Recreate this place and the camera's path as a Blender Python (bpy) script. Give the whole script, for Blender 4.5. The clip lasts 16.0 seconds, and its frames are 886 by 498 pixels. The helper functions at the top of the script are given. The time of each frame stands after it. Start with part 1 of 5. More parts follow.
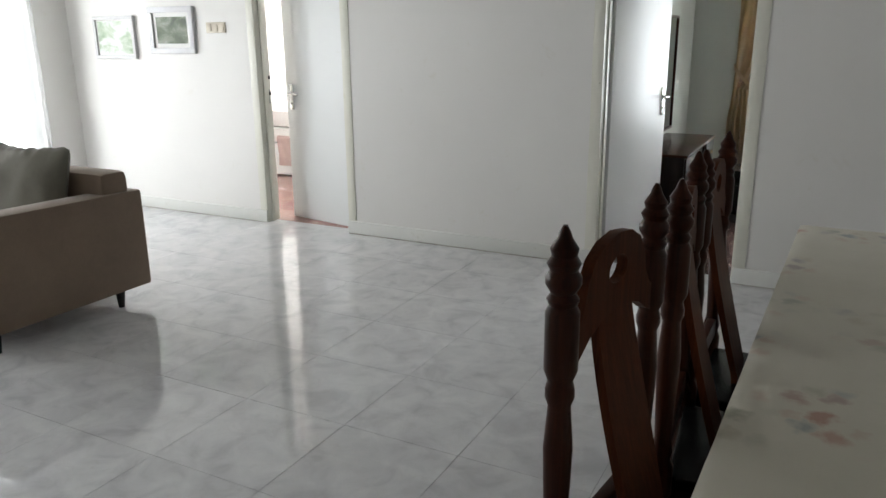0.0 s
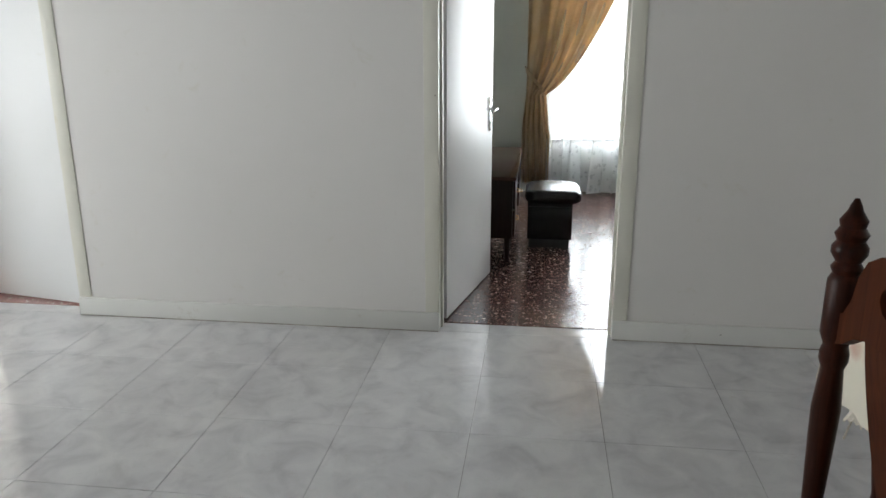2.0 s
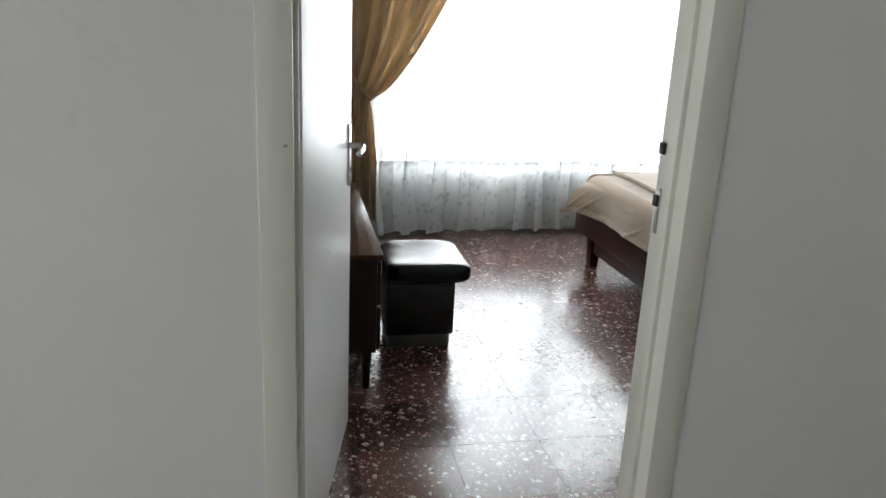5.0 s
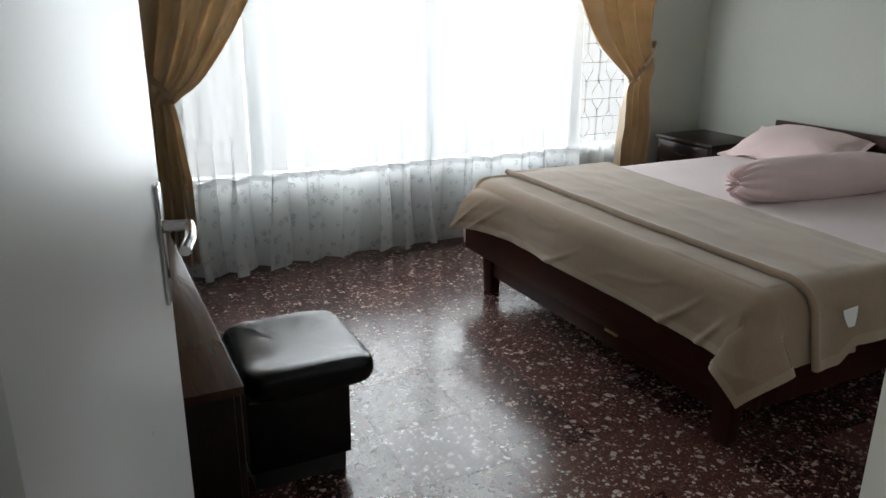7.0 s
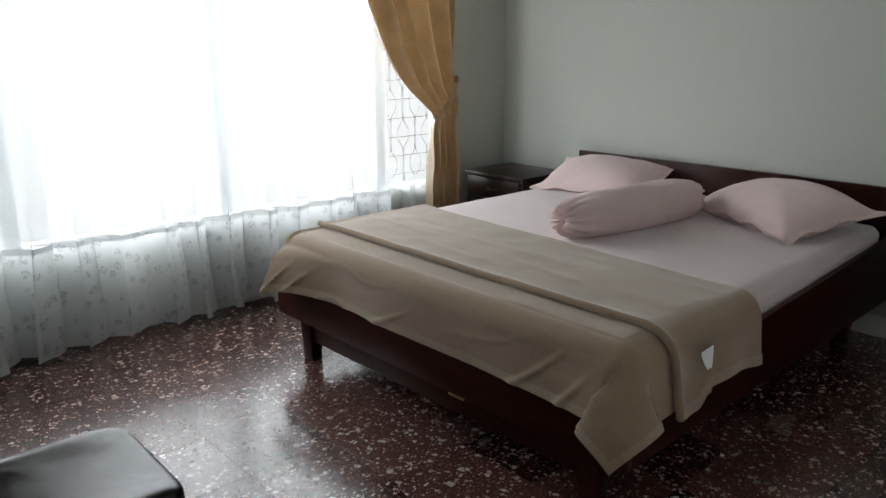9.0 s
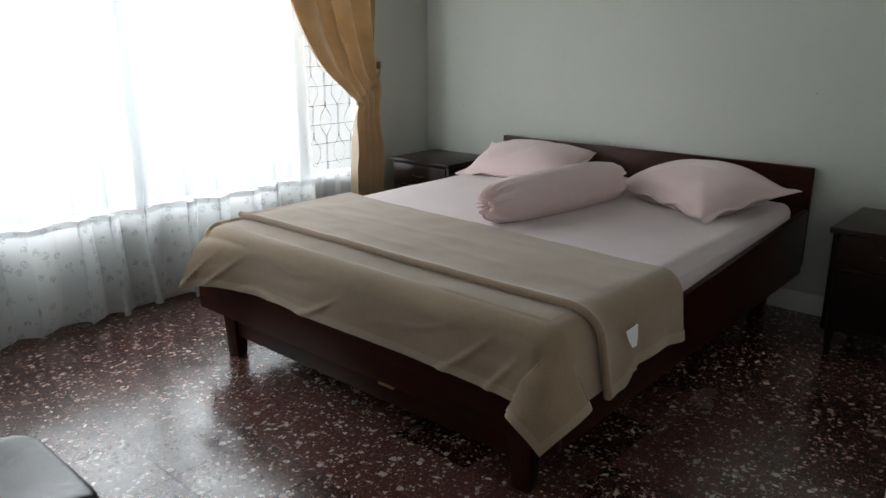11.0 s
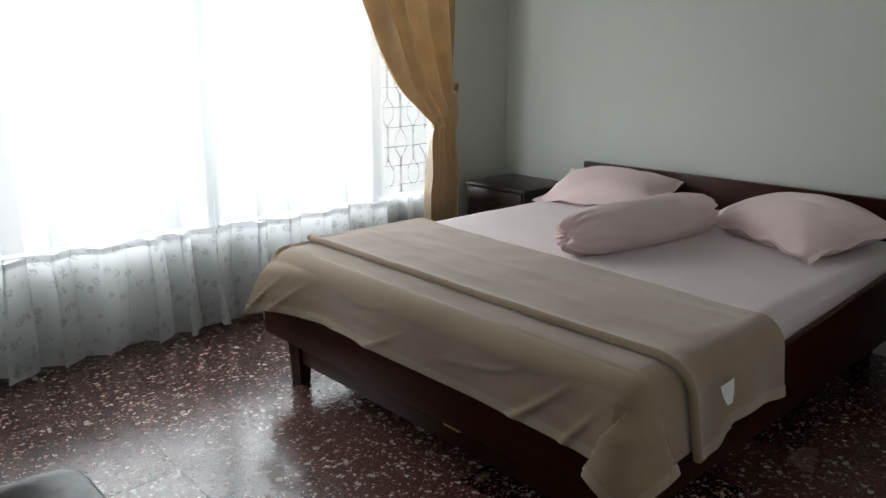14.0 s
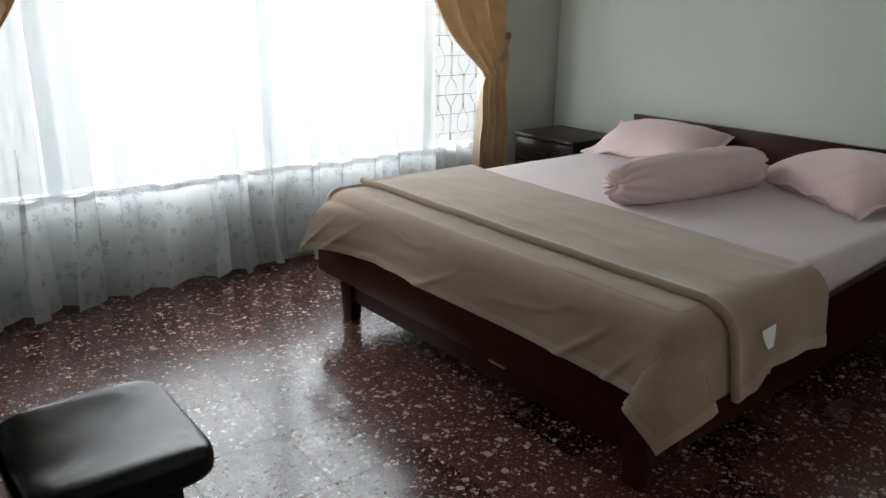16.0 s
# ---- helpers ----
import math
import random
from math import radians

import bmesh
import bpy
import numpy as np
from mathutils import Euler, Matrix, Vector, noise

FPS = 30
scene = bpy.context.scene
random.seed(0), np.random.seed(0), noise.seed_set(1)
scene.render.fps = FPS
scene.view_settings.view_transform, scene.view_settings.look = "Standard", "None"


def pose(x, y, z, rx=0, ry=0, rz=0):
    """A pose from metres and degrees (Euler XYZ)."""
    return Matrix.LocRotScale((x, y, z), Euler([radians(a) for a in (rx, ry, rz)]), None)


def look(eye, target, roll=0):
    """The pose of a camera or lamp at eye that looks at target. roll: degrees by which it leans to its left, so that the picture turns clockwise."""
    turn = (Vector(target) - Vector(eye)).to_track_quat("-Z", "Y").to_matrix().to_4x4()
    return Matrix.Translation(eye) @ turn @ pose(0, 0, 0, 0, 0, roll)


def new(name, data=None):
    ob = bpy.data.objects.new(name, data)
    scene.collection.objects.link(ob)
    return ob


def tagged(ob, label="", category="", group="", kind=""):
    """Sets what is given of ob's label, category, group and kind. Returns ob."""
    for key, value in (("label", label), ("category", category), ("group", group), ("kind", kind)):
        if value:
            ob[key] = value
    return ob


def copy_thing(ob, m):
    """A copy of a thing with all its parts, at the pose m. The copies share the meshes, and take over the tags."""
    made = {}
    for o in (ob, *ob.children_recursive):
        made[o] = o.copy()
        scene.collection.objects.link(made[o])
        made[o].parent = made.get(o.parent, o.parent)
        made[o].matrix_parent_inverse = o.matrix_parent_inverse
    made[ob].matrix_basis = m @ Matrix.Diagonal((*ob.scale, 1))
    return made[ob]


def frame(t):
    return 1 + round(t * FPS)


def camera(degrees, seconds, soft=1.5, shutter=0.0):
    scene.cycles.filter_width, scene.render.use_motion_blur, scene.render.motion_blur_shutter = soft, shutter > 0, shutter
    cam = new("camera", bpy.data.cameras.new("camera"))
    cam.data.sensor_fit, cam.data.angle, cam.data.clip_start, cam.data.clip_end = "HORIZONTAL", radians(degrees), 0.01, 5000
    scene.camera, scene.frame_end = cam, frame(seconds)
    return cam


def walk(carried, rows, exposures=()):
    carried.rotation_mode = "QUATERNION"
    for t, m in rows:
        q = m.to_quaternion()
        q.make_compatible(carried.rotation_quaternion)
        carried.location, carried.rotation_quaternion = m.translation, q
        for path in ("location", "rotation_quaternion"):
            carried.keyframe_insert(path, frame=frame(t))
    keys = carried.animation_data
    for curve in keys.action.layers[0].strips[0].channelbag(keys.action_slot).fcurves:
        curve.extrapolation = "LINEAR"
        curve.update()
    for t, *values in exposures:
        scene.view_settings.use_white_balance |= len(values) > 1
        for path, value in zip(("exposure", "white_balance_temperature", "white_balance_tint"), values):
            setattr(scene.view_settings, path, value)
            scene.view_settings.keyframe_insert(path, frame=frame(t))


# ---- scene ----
cam = camera(61.0, 16.0)
PATH = [
    (0, (1.342, -4.66, 1.469), (0.441, -2.96, 0.922), -0.6),
    (0.2, (1.21, -4.551, 1.469), (0.359, -2.826, 0.923), -0.4),
    (0.5, (1.069, -4.407, 1.482), (0.289, -2.672, 0.866), 1.3),
    (1, (0.743, -4.157, 1.489), (0.212, -2.328, 0.877), 0.1),
    (1.5, (0.57, -3.84, 1.458), (0.184, -1.965, 0.879), -1.4),
    (2, (0.478, -3.528, 1.45), (0.23, -1.621, 0.9), -0.1),
    (2.5, (0.316, -3.201, 1.491), (0.27, -1.277, 0.946), -1.0),
    (3, (0.184, -2.956, 1.453), (0.241, -1.025, 0.934), -0.3),
    (3.5, (0.173, -2.613, 1.472), (0.295, -0.699, 0.908), -0.4),
    (5.8, (-0.071, -1.018, 1.393), (0.548, 0.79, 0.802), 1.4),
    (6, (-0.071, -0.909, 1.409), (0.623, 0.866, 0.803), 0.4),
    (6.2, (-0.079, -0.759, 1.383), (0.694, 0.987, 0.788), -0.1),
    (6.5, (-0.022, -0.567, 1.369), (0.724, 1.198, 0.793), -1.4),
    (7, (0.077, -0.317, 1.372), (0.914, 1.39, 0.751), 0.4),
    (7.5, (0.179, -0.088, 1.36), (1.279, 1.478, 0.78), 0.4),
    (8, (0.198, -0.001, 1.371), (1.418, 1.484, 0.819), 0.3),
    (10.5, (0.229, 0.052, 1.343), (1.585, 1.421, 0.809), -0.8),
    (11, (0.237, 0.053, 1.344), (1.651, 1.352, 0.782), -0.3),
    (11.5, (0.249, 0.059, 1.345), (1.691, 1.33, 0.792), -1.0),
    (12, (0.239, 0.074, 1.339), (1.67, 1.363, 0.798), -1.1),
    (12.5, (0.24, 0.078, 1.341), (1.687, 1.345, 0.792), -1.4),
    (13, (0.286, 0.141, 1.341), (1.689, 1.46, 0.799), -0.9),
    (13.5, (0.333, 0.17, 1.336), (1.623, 1.602, 0.802), -0.9),
    (14, (0.352, 0.171, 1.341), (1.639, 1.615, 0.831), 0.1),
    (14.5, (0.344, 0.17, 1.334), (1.602, 1.625, 0.785), -0.1),
    (15, (0.305, 0.132, 1.331), (1.595, 1.547, 0.752), -1.3),
    (15.5, (0.266, 0.121, 1.325), (1.557, 1.514, 0.7), -0.9),
    (16, (0.266, 0.123, 1.322), (1.45, 1.609, 0.697), 1.0),
]
walk(cam, [(t, look(eye, target, roll)) for t, eye, target, roll in PATH],
     exposures=[(0, 0.0), (2.0, 0.09), (3.6, 0.02), (5.6, -0.3), (6.5, -0.68), (7.1, -0.92), (16, -0.92)])


# ---- world, lights ----
world = bpy.data.worlds.new("world")
scene.world = world
world.use_nodes = True
wn = world.node_tree
sky = wn.nodes.new("ShaderNodeTexSky")
sky.sky_type = "NISHITA"
sky.sun_disc = False
sky.sun_elevation = radians(58)
sky.sun_rotation = radians(160)
wn.nodes["Background"].inputs[1].default_value = 0.15
wn.links.new(sky.outputs[0], wn.nodes["Background"].inputs[0])

sun = new("sun", bpy.data.lights.new("sun", "SUN"))
sun.data.energy = 1.2
sun.data.angle = radians(12)
sun.data.color = (1.0, 0.96, 0.9)
sun.matrix_world = look((1.5, -6.0, 9.0), (0, 0, 0))


def window_light(name, centre, target, width, height, watts, colour=(1, 1, 1)):
    """Daylight standing in a window's opening."""
    lamp = new(name, bpy.data.lights.new(name, "AREA"))
    lamp.data.shape = "RECTANGLE"
    lamp.data.size, lamp.data.size_y = width, height
    lamp.data.energy = watts
    lamp.data.color = colour
    lamp.matrix_world = look(centre, target)
    return lamp


WIN_Y, WALL_X, CEIL = 3.62, 3.98, 2.62
WEST, EAST, SOUTH = -4.91, 3.0, -6.4
window_light("window_light_bedroom", (2.6, 4.05, 1.75), (2.6, 0, 1.45), 4.6, 2.6, 460, (0.90, 0.96, 1.0))
window_light("window_light_hall", (-6.3, -2.4, 1.5), (0, -2.4, 1.3), 5.4, 3.2, 385, (0.97, 0.99, 1.0))
window_light("window_light_guest", (-3.2, 4.05, 1.5), (-3.2, 0, 1.2), 2.2, 1.9, 520, (1.0, 0.99, 0.97))


# ---- materials ----
def mat(name, colour, rough=0.5, metal=0.0, spec=0.5, sheen=0.0, coat=0.0):
    m = bpy.data.materials.new(name)
    m.use_nodes = True
    b = m.node_tree.nodes["Principled BSDF"]
    b.inputs["Base Color"].default_value = (*colour, 1)
    b.inputs["Roughness"].default_value = rough
    b.inputs["Metallic"].default_value = metal
    b.inputs["Specular IOR Level"].default_value = spec
    b.inputs["Sheen Weight"].default_value = sheen
    b.inputs["Coat Weight"].default_value = coat
    return m


def node(m, kind, **values):
    n = m.node_tree.nodes.new(kind)
    for k, v in values.items():
        n.inputs[k.replace("_", " ")].default_value = v
    return n


def link(m, a, b):
    m.node_tree.links.new(a, b)


def bsdf(m):
    return m.node_tree.nodes["Principled BSDF"]


def coords(m, scale=(1, 1, 1), world_space=True):
    mp = node(m, "ShaderNodeMapping", Scale=scale)
    if world_space:
        link(m, m.node_tree.nodes.new("ShaderNodeNewGeometry").outputs["Position"], mp.inputs[0])
    else:
        link(m, m.node_tree.nodes.new("ShaderNodeTexCoord").outputs["Object"], mp.inputs[0])
    return mp.outputs[0]


def noise_tex(m, vec, scale, detail=4.0, rough=0.5, distortion=0.0):
    n = node(m, "ShaderNodeTexNoise", Scale=scale, Detail=detail, Roughness=rough, Distortion=distortion)
    link(m, vec, n.inputs["Vector"])
    return n.outputs["Fac"]


def ramp(m, fac, stops):
    r = m.node_tree.nodes.new("ShaderNodeValToRGB")
    while len(r.color_ramp.elements) < len(stops):
        r.color_ramp.elements.new(0.5)
    for e, (p, c) in zip(r.color_ramp.elements, stops):
        e.position, e.color = p, (*c, 1) if len(c) == 3 else c
    link(m, fac, r.inputs[0])
    return r.outputs["Color"]


def mix(m, fac, a, b, how="MIX"):
    n = m.node_tree.nodes.new("ShaderNodeMix")
    n.data_type, n.blend_type = "RGBA", how
    for socket, v in ((n.inputs[0], fac), (n.inputs[6], a), (n.inputs[7], b)):
        if isinstance(v, (int, float)):
            socket.default_value = v
        elif isinstance(v, tuple):
            socket.default_value = (*v, 1)
        else:
            link(m, v, socket)
    return n.outputs[2]


def bump(m, height, strength, distance=0.002):
    n = node(m, "ShaderNodeBump", Strength=strength, Distance=distance)
    link(m, height, n.inputs["Height"])
    link(m, n.outputs[0], bsdf(m).inputs["Normal"])


def math_node(m, op, a, b=0.5):
    n = m.node_tree.nodes.new("ShaderNodeMath")
    n.operation = op
    for s, v in ((n.inputs[0], a), (n.inputs[1], b)):
        if isinstance(v, (int, float)):
            s.default_value = v
        else:
            link(m, v, s)
    return n.outputs[0]


def two_scale(name, c1, c2, rough, coarse, fine, strength=0.2, world_space=True, stretch=(1, 1, 1), **kw):
    """A colour that drifts between two tones at two scales, with fine relief."""
    m = mat(name, c1, rough, **kw)
    v = coords(m, stretch, world_space)
    a, b = noise_tex(m, v, coarse, 5), noise_tex(m, v, fine, 6, 0.65)
    both = mix(m, 0.4, a, b)
    link(m, ramp(m, both, [(0.32, c1), (0.68, c2)]), bsdf(m).inputs["Base Color"])
    bump(m, b, strength)
    return m


def paint(name, c, rough, dirt):
    """Painted plaster: broad roller marks, scuffs and small stains."""
    m = mat(name, c, rough)
    v = coords(m)
    broad = ramp(m, noise_tex(m, v, 0.9, 4), [(0.3, tuple(k * 0.94 for k in c)), (0.7, c)])
    scuff = ramp(m, noise_tex(m, v, 7.0, 6, 0.7, 0.6), [(0.62, (1, 1, 1)), (0.8, dirt)])
    speck = ramp(m, noise_tex(m, v, 31.0, 2), [(0.79, (1, 1, 1)), (0.815, tuple(k * 0.55 for k in dirt))])
    col = mix(m, 1.0, mix(m, 1.0, broad, scuff, "MULTIPLY"), speck, "MULTIPLY")
    link(m, col, bsdf(m).inputs["Base Color"])
    bump(m, noise_tex(m, v, 220.0, 3), 0.12, 0.0008)
    return m


WALL = paint("wall_paint", (0.775, 0.76, 0.735), 0.55, (0.9, 0.88, 0.82))
# off-white taken down to grey: deeper room shade put into the colour
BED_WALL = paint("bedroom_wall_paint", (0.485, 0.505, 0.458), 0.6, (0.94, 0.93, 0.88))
# unseen ceiling, grey instead of white so less light bounces into the rooms
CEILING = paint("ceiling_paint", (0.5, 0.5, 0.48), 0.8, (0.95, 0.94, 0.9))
TRIM = paint("cream_trim_paint", (0.72, 0.71, 0.63), 0.38, (0.86, 0.82, 0.7))
BASE = paint("baseboard_paint", (0.72, 0.72, 0.69), 0.45, (0.72, 0.68, 0.6))
DOOR = paint("door_gloss_paint", (0.76, 0.77, 0.77), 0.34, (0.93, 0.92, 0.88))
GROUT_DARK = two_scale("dark_grout", (0.07, 0.045, 0.038), (0.11, 0.075, 0.062), 0.9, 3, 60)
GROUT = two_scale("grout", (0.17, 0.165, 0.16), (0.25, 0.245, 0.24), 0.9, 3, 60)


def marble_tile():
    m = mat("marbled_ceramic_tile", (0.6, 0.6, 0.62), 0.07, coat=0.08)
    m.node_tree.nodes["Principled BSDF"].inputs["Coat Roughness"].default_value = 0.04
    g = coords(m)
    rnd = m.node_tree.nodes.new("ShaderNodeObjectInfo").outputs["Random"]
    v = g
    cloud = noise_tex(m, v, 6.5, 5, 0.55, 0.7)
    vein = noise_tex(m, v, 19.0, 6, 0.65, 1.8)
    c = ramp(m, cloud, [(0.3, (0.53, 0.53, 0.55)), (0.47, (0.635, 0.635, 0.65)), (0.65, (0.71, 0.71, 0.715))])
    c = mix(m, 1.0, c, ramp(m, rnd, [(0.0, (0.95, 0.95, 0.95)), (1.0, (1, 1, 1))]), "MULTIPLY")
    c = mix(m, ramp(m, vein, [(0.56, (0, 0, 0)), (0.74, (0.45, 0.45, 0.45))]), c, (0.54, 0.53, 0.52))
    link(m, c, bsdf(m).inputs["Base Color"])
    link(m, ramp(m, noise_tex(m, g, 2.5, 4), [(0.3, (0.04, 0.04, 0.04)), (0.75, (0.09, 0.09, 0.09))]), bsdf(m).inputs["Roughness"])
    bump(m, noise_tex(m, g, 4.0, 2), 0.03, 0.003)
    return m


def terrazzo(name, dark, light):
    m = mat(name, dark, 0.2, spec=0.68, coat=0.2)
    bsdf(m).inputs["Coat Roughness"].default_value = 0.16
    g = coords(m)
    rnd = m.node_tree.nodes.new("ShaderNodeObjectInfo").outputs["Random"]
    warp = node(m, "ShaderNodeTexNoise", Scale=38.0, Detail=2.0)
    link(m, g, warp.inputs["Vector"])
    bent = m.node_tree.nodes.new("ShaderNodeVectorMath")
    bent.operation = "MULTIPLY_ADD"
    bent.inputs[1].default_value = (0.007, 0.007, 0.007)
    link(m, warp.outputs["Color"], bent.inputs[0])
    link(m, g, bent.inputs[2])
    base = mix(m, ramp(m, rnd, [(0.25, (0, 0, 0)), (0.8, (1, 1, 1))]), dark, light)
    base = mix(m, 1.0, base, ramp(m, noise_tex(m, g, 55.0, 6, 0.7), [(0.3, (0.72, 0.7, 0.7)), (0.7, (1.15, 1.1, 1.1))]), "MULTIPLY")
    for scale, keep, size, tone in ((50.0, 0.88, 0.20, (0.46, 0.39, 0.35)), (86.0, 0.83, 0.22, (0.38, 0.30, 0.26)), (170.0, 0.70, 0.24, (0.19, 0.115, 0.10))):
        vo = node(m, "ShaderNodeTexVoronoi", Scale=scale, Randomness=1.0)
        link(m, bent.outputs[0], vo.inputs["Vector"])
        edge = node(m, "ShaderNodeTexVoronoi", Scale=scale, Randomness=1.0)
        edge.feature = "DISTANCE_TO_EDGE"
        link(m, bent.outputs[0], edge.inputs["Vector"])
        sep = m.node_tree.nodes.new("ShaderNodeSeparateColor")
        link(m, vo.outputs["Color"], sep.inputs[0])
        chosen = math_node(m, "GREATER_THAN", sep.outputs[0], keep)
        reach = math_node(m, "ADD", math_node(m, "MULTIPLY", sep.outputs[1], size), 0.05)
        inside = math_node(m, "GREATER_THAN", edge.outputs["Distance"], reach)
        chip = math_node(m, "MULTIPLY", chosen, inside)
        shade = mix(m, sep.outputs[2], tone, tuple(min(1, k * 1.35) for k in tone))
        base = mix(m, chip, base, shade)
    link(m, base, bsdf(m).inputs["Base Color"])
    link(m, ramp(m, noise_tex(m, g, 3.0, 5, 0.6), [(0.3, (0.15, 0.15, 0.15)), (0.72, (0.29, 0.29, 0.29))]), bsdf(m).inputs["Roughness"])
    bump(m, noise_tex(m, g, 9.0, 3), 0.06, 0.002)
    return m


MARBLE = marble_tile()
TERRAZZO = terrazzo("red_terrazzo", (0.049, 0.0148, 0.0122), (0.108, 0.046, 0.038))
TERRAZZO_GUEST = terrazzo("pink_terrazzo", (0.38, 0.21, 0.19), (0.50, 0.33, 0.30))


def wood(name, c1, c2, rough, axis, coat=0.04):
    """Stained wood with grain along one axis."""
    m = mat(name, c1, rough, coat=coat, spec=0.13)
    s = {"x": (1.2, 22, 22), "y": (22, 1.2, 22), "z": (22, 22, 1.2)}[axis]
    v = coords(m, s)
    grain, fine = noise_tex(m, v, 2.2, 6, 0.6, 0.8), noise_tex(m, v, 9.0, 4, 0.6)
    link(m, ramp(m, mix(m, 0.35, grain, fine), [(0.32, c1), (0.66, c2)]), bsdf(m).inputs["Base Color"])
    bump(m, fine, 0.08, 0.0006)
    return m


MAHOGANY_Y = wood("mahogany_along", (0.016, 0.0038, 0.0025), (0.046, 0.0105, 0.006), 0.32, "y")
MAHOGANY_X = wood("mahogany_across", (0.016, 0.0038, 0.0025), (0.046, 0.0105, 0.006), 0.32, "x")
MAHOGANY_Z = wood("mahogany_upright", (0.016, 0.0038, 0.0025), (0.046, 0.0105, 0.006), 0.35, "z")
DARKWOOD_Y = wood("dark_walnut_along", (0.010, 0.006, 0.005), (0.022, 0.012, 0.009), 0.3, "y")
DARKWOOD_Z = wood("dark_walnut_upright", (0.009, 0.005, 0.004), (0.018, 0.010, 0.008), 0.34, "z")
VANITY_TOP = wood("vanity_top_wood", (0.024, 0.009, 0.005), (0.05, 0.02, 0.011), 0.25, "y", 0.15)
CHAIRWOOD = wood("turned_chair_wood", (0.012, 0.003, 0.0016), (0.042, 0.0095, 0.004), 0.3, "z", 0.05)
CHAIRSLAT = wood("chair_slat_wood", (0.030, 0.0078, 0.0034), (0.075, 0.021, 0.008), 0.5, "z", 0.0)
bsdf(CHAIRSLAT).inputs["Specular IOR Level"].default_value = 0.05


def fabric(name, c1, c2, weave, rough=0.9, sheen=0.3, world_space=True, strength=0.35):
    """Woven cloth: soft broad tone, fine nap and threads."""
    m = mat(name, c1, rough, sheen=sheen, spec=0.2)
    v = coords(m, (1, 1, 1), world_space)
    nap = noise_tex(m, v, weave, 3, 0.6)
    mid = noise_tex(m, v, 28.0, 4, 0.6)
    col = ramp(m, mix(m, 0.3, noise_tex(m, v, 4.0, 5), mid), [(0.3, c1), (0.7, c2)])
    col = mix(m, 1.0, col, ramp(m, nap, [(0.25, (0.86, 0.86, 0.86)), (0.75, (1.08, 1.08, 1.08))]), "MULTIPLY")
    link(m, col, bsdf(m).inputs["Base Color"])
    bump(m, mix(m, 0.5, nap, mid), strength, 0.0015)
    return m


BLANKET = fabric("beige_wool_blanket", (0.280, 0.197, 0.128), (0.345, 0.250, 0.166), 260, 0.95, 0.5)
BLANKET_EDGE = fabric("blanket_border", (0.33, 0.25, 0.17), (0.40, 0.31, 0.22), 240, 0.95, 0.5)
PINK = fabric("pale_pink_cotton", (0.78, 0.60, 0.59), (0.84, 0.68, 0.67), 420, 0.85, 0.2, strength=0.2)
SHEET = fabric("pale_pink_sheet", (0.70, 0.60, 0.605), (0.77, 0.67, 0.675), 420, 0.85, 0.2, strength=0.15)
SOFA = fabric("sofa_upholstery", (0.215, 0.155, 0.115), (0.265, 0.20, 0.145), 330, 0.9, 0.3)
CUSHION = fabric("grey_green_cushion", (0.125, 0.12, 0.095), (0.165, 0.155, 0.125), 280, 0.95, 0.3)
WHITE_BED = fabric("white_cotton", (0.76, 0.74, 0.73), (0.82, 0.8, 0.79), 380, 0.85, 0.2, strength=0.15)
ROSE = fabric("dusty_rose_fabric", (0.46, 0.33, 0.31), (0.58, 0.45, 0.42), 200)
DIRT = two_scale("dirt_line", (0.10, 0.08, 0.06), (0.66, 0.64, 0.58), 0.9, 3.5, 40)
TAN_CLOTH = fabric("tan_cotton", (0.50, 0.38, 0.23), (0.58, 0.46, 0.30), 200)
LACE = fabric("cream_lace", (0.72, 0.66, 0.54), (0.8, 0.75, 0.65), 150)
LEATHER = two_scale("black_leather", (0.003, 0.0035, 0.0035), (0.008, 0.009, 0.009), 0.25, 6, 130, 0.25, spec=0.3)
CHROME = two_scale("brushed_chrome", (0.55, 0.55, 0.55), (0.68, 0.68, 0.67), 0.22, 30, 300, 0.02, metal=1.0)
BRASS = two_scale("aged_brass", (0.36, 0.24, 0.09), (0.5, 0.35, 0.15), 0.35, 30, 200, 0.05, metal=1.0)
IRON = two_scale("painted_iron", (0.36, 0.34, 0.31), (0.44, 0.42, 0.39), 0.6, 10, 90, 0.1)
WINFRAME = two_scale("white_window_paint", (0.74, 0.76, 0.76), (0.82, 0.83, 0.83), 0.35, 3, 60, 0.05)
BLACK = two_scale("black_plastic", (0.012, 0.012, 0.012), (0.02, 0.02, 0.02), 0.45, 20, 200, 0.05)
STEEL = two_scale("strike_steel", (0.4, 0.4, 0.38), (0.55, 0.55, 0.52), 0.35, 20, 200, 0.05, metal=1.0)
PLATE = two_scale("ivory_plastic", (0.52, 0.46, 0.36), (0.6, 0.54, 0.43), 0.4, 10, 100, 0.02)
PICFRAME = two_scale("white_picture_frame", (0.50, 0.50, 0.50), (0.6, 0.6, 0.6), 0.4, 8, 90, 0.05)
GREYFRAME = two_scale("silver_grey_frame", (0.48, 0.48, 0.5), (0.6, 0.6, 0.62), 0.35, 8, 90, 0.05)
CARDMAT = two_scale("picture_mount", (0.74, 0.74, 0.72), (0.78, 0.78, 0.76), 0.8, 8, 90, 0.05)
BRONZE = two_scale("aged_bronze", (0.04, 0.026, 0.016), (0.07, 0.045, 0.028), 0.4, 20, 200, 0.05, metal=0.8)
TAG = two_scale("care_tag", (0.72, 0.74, 0.74), (0.8, 0.82, 0.82), 0.6, 20, 120, 0.05)


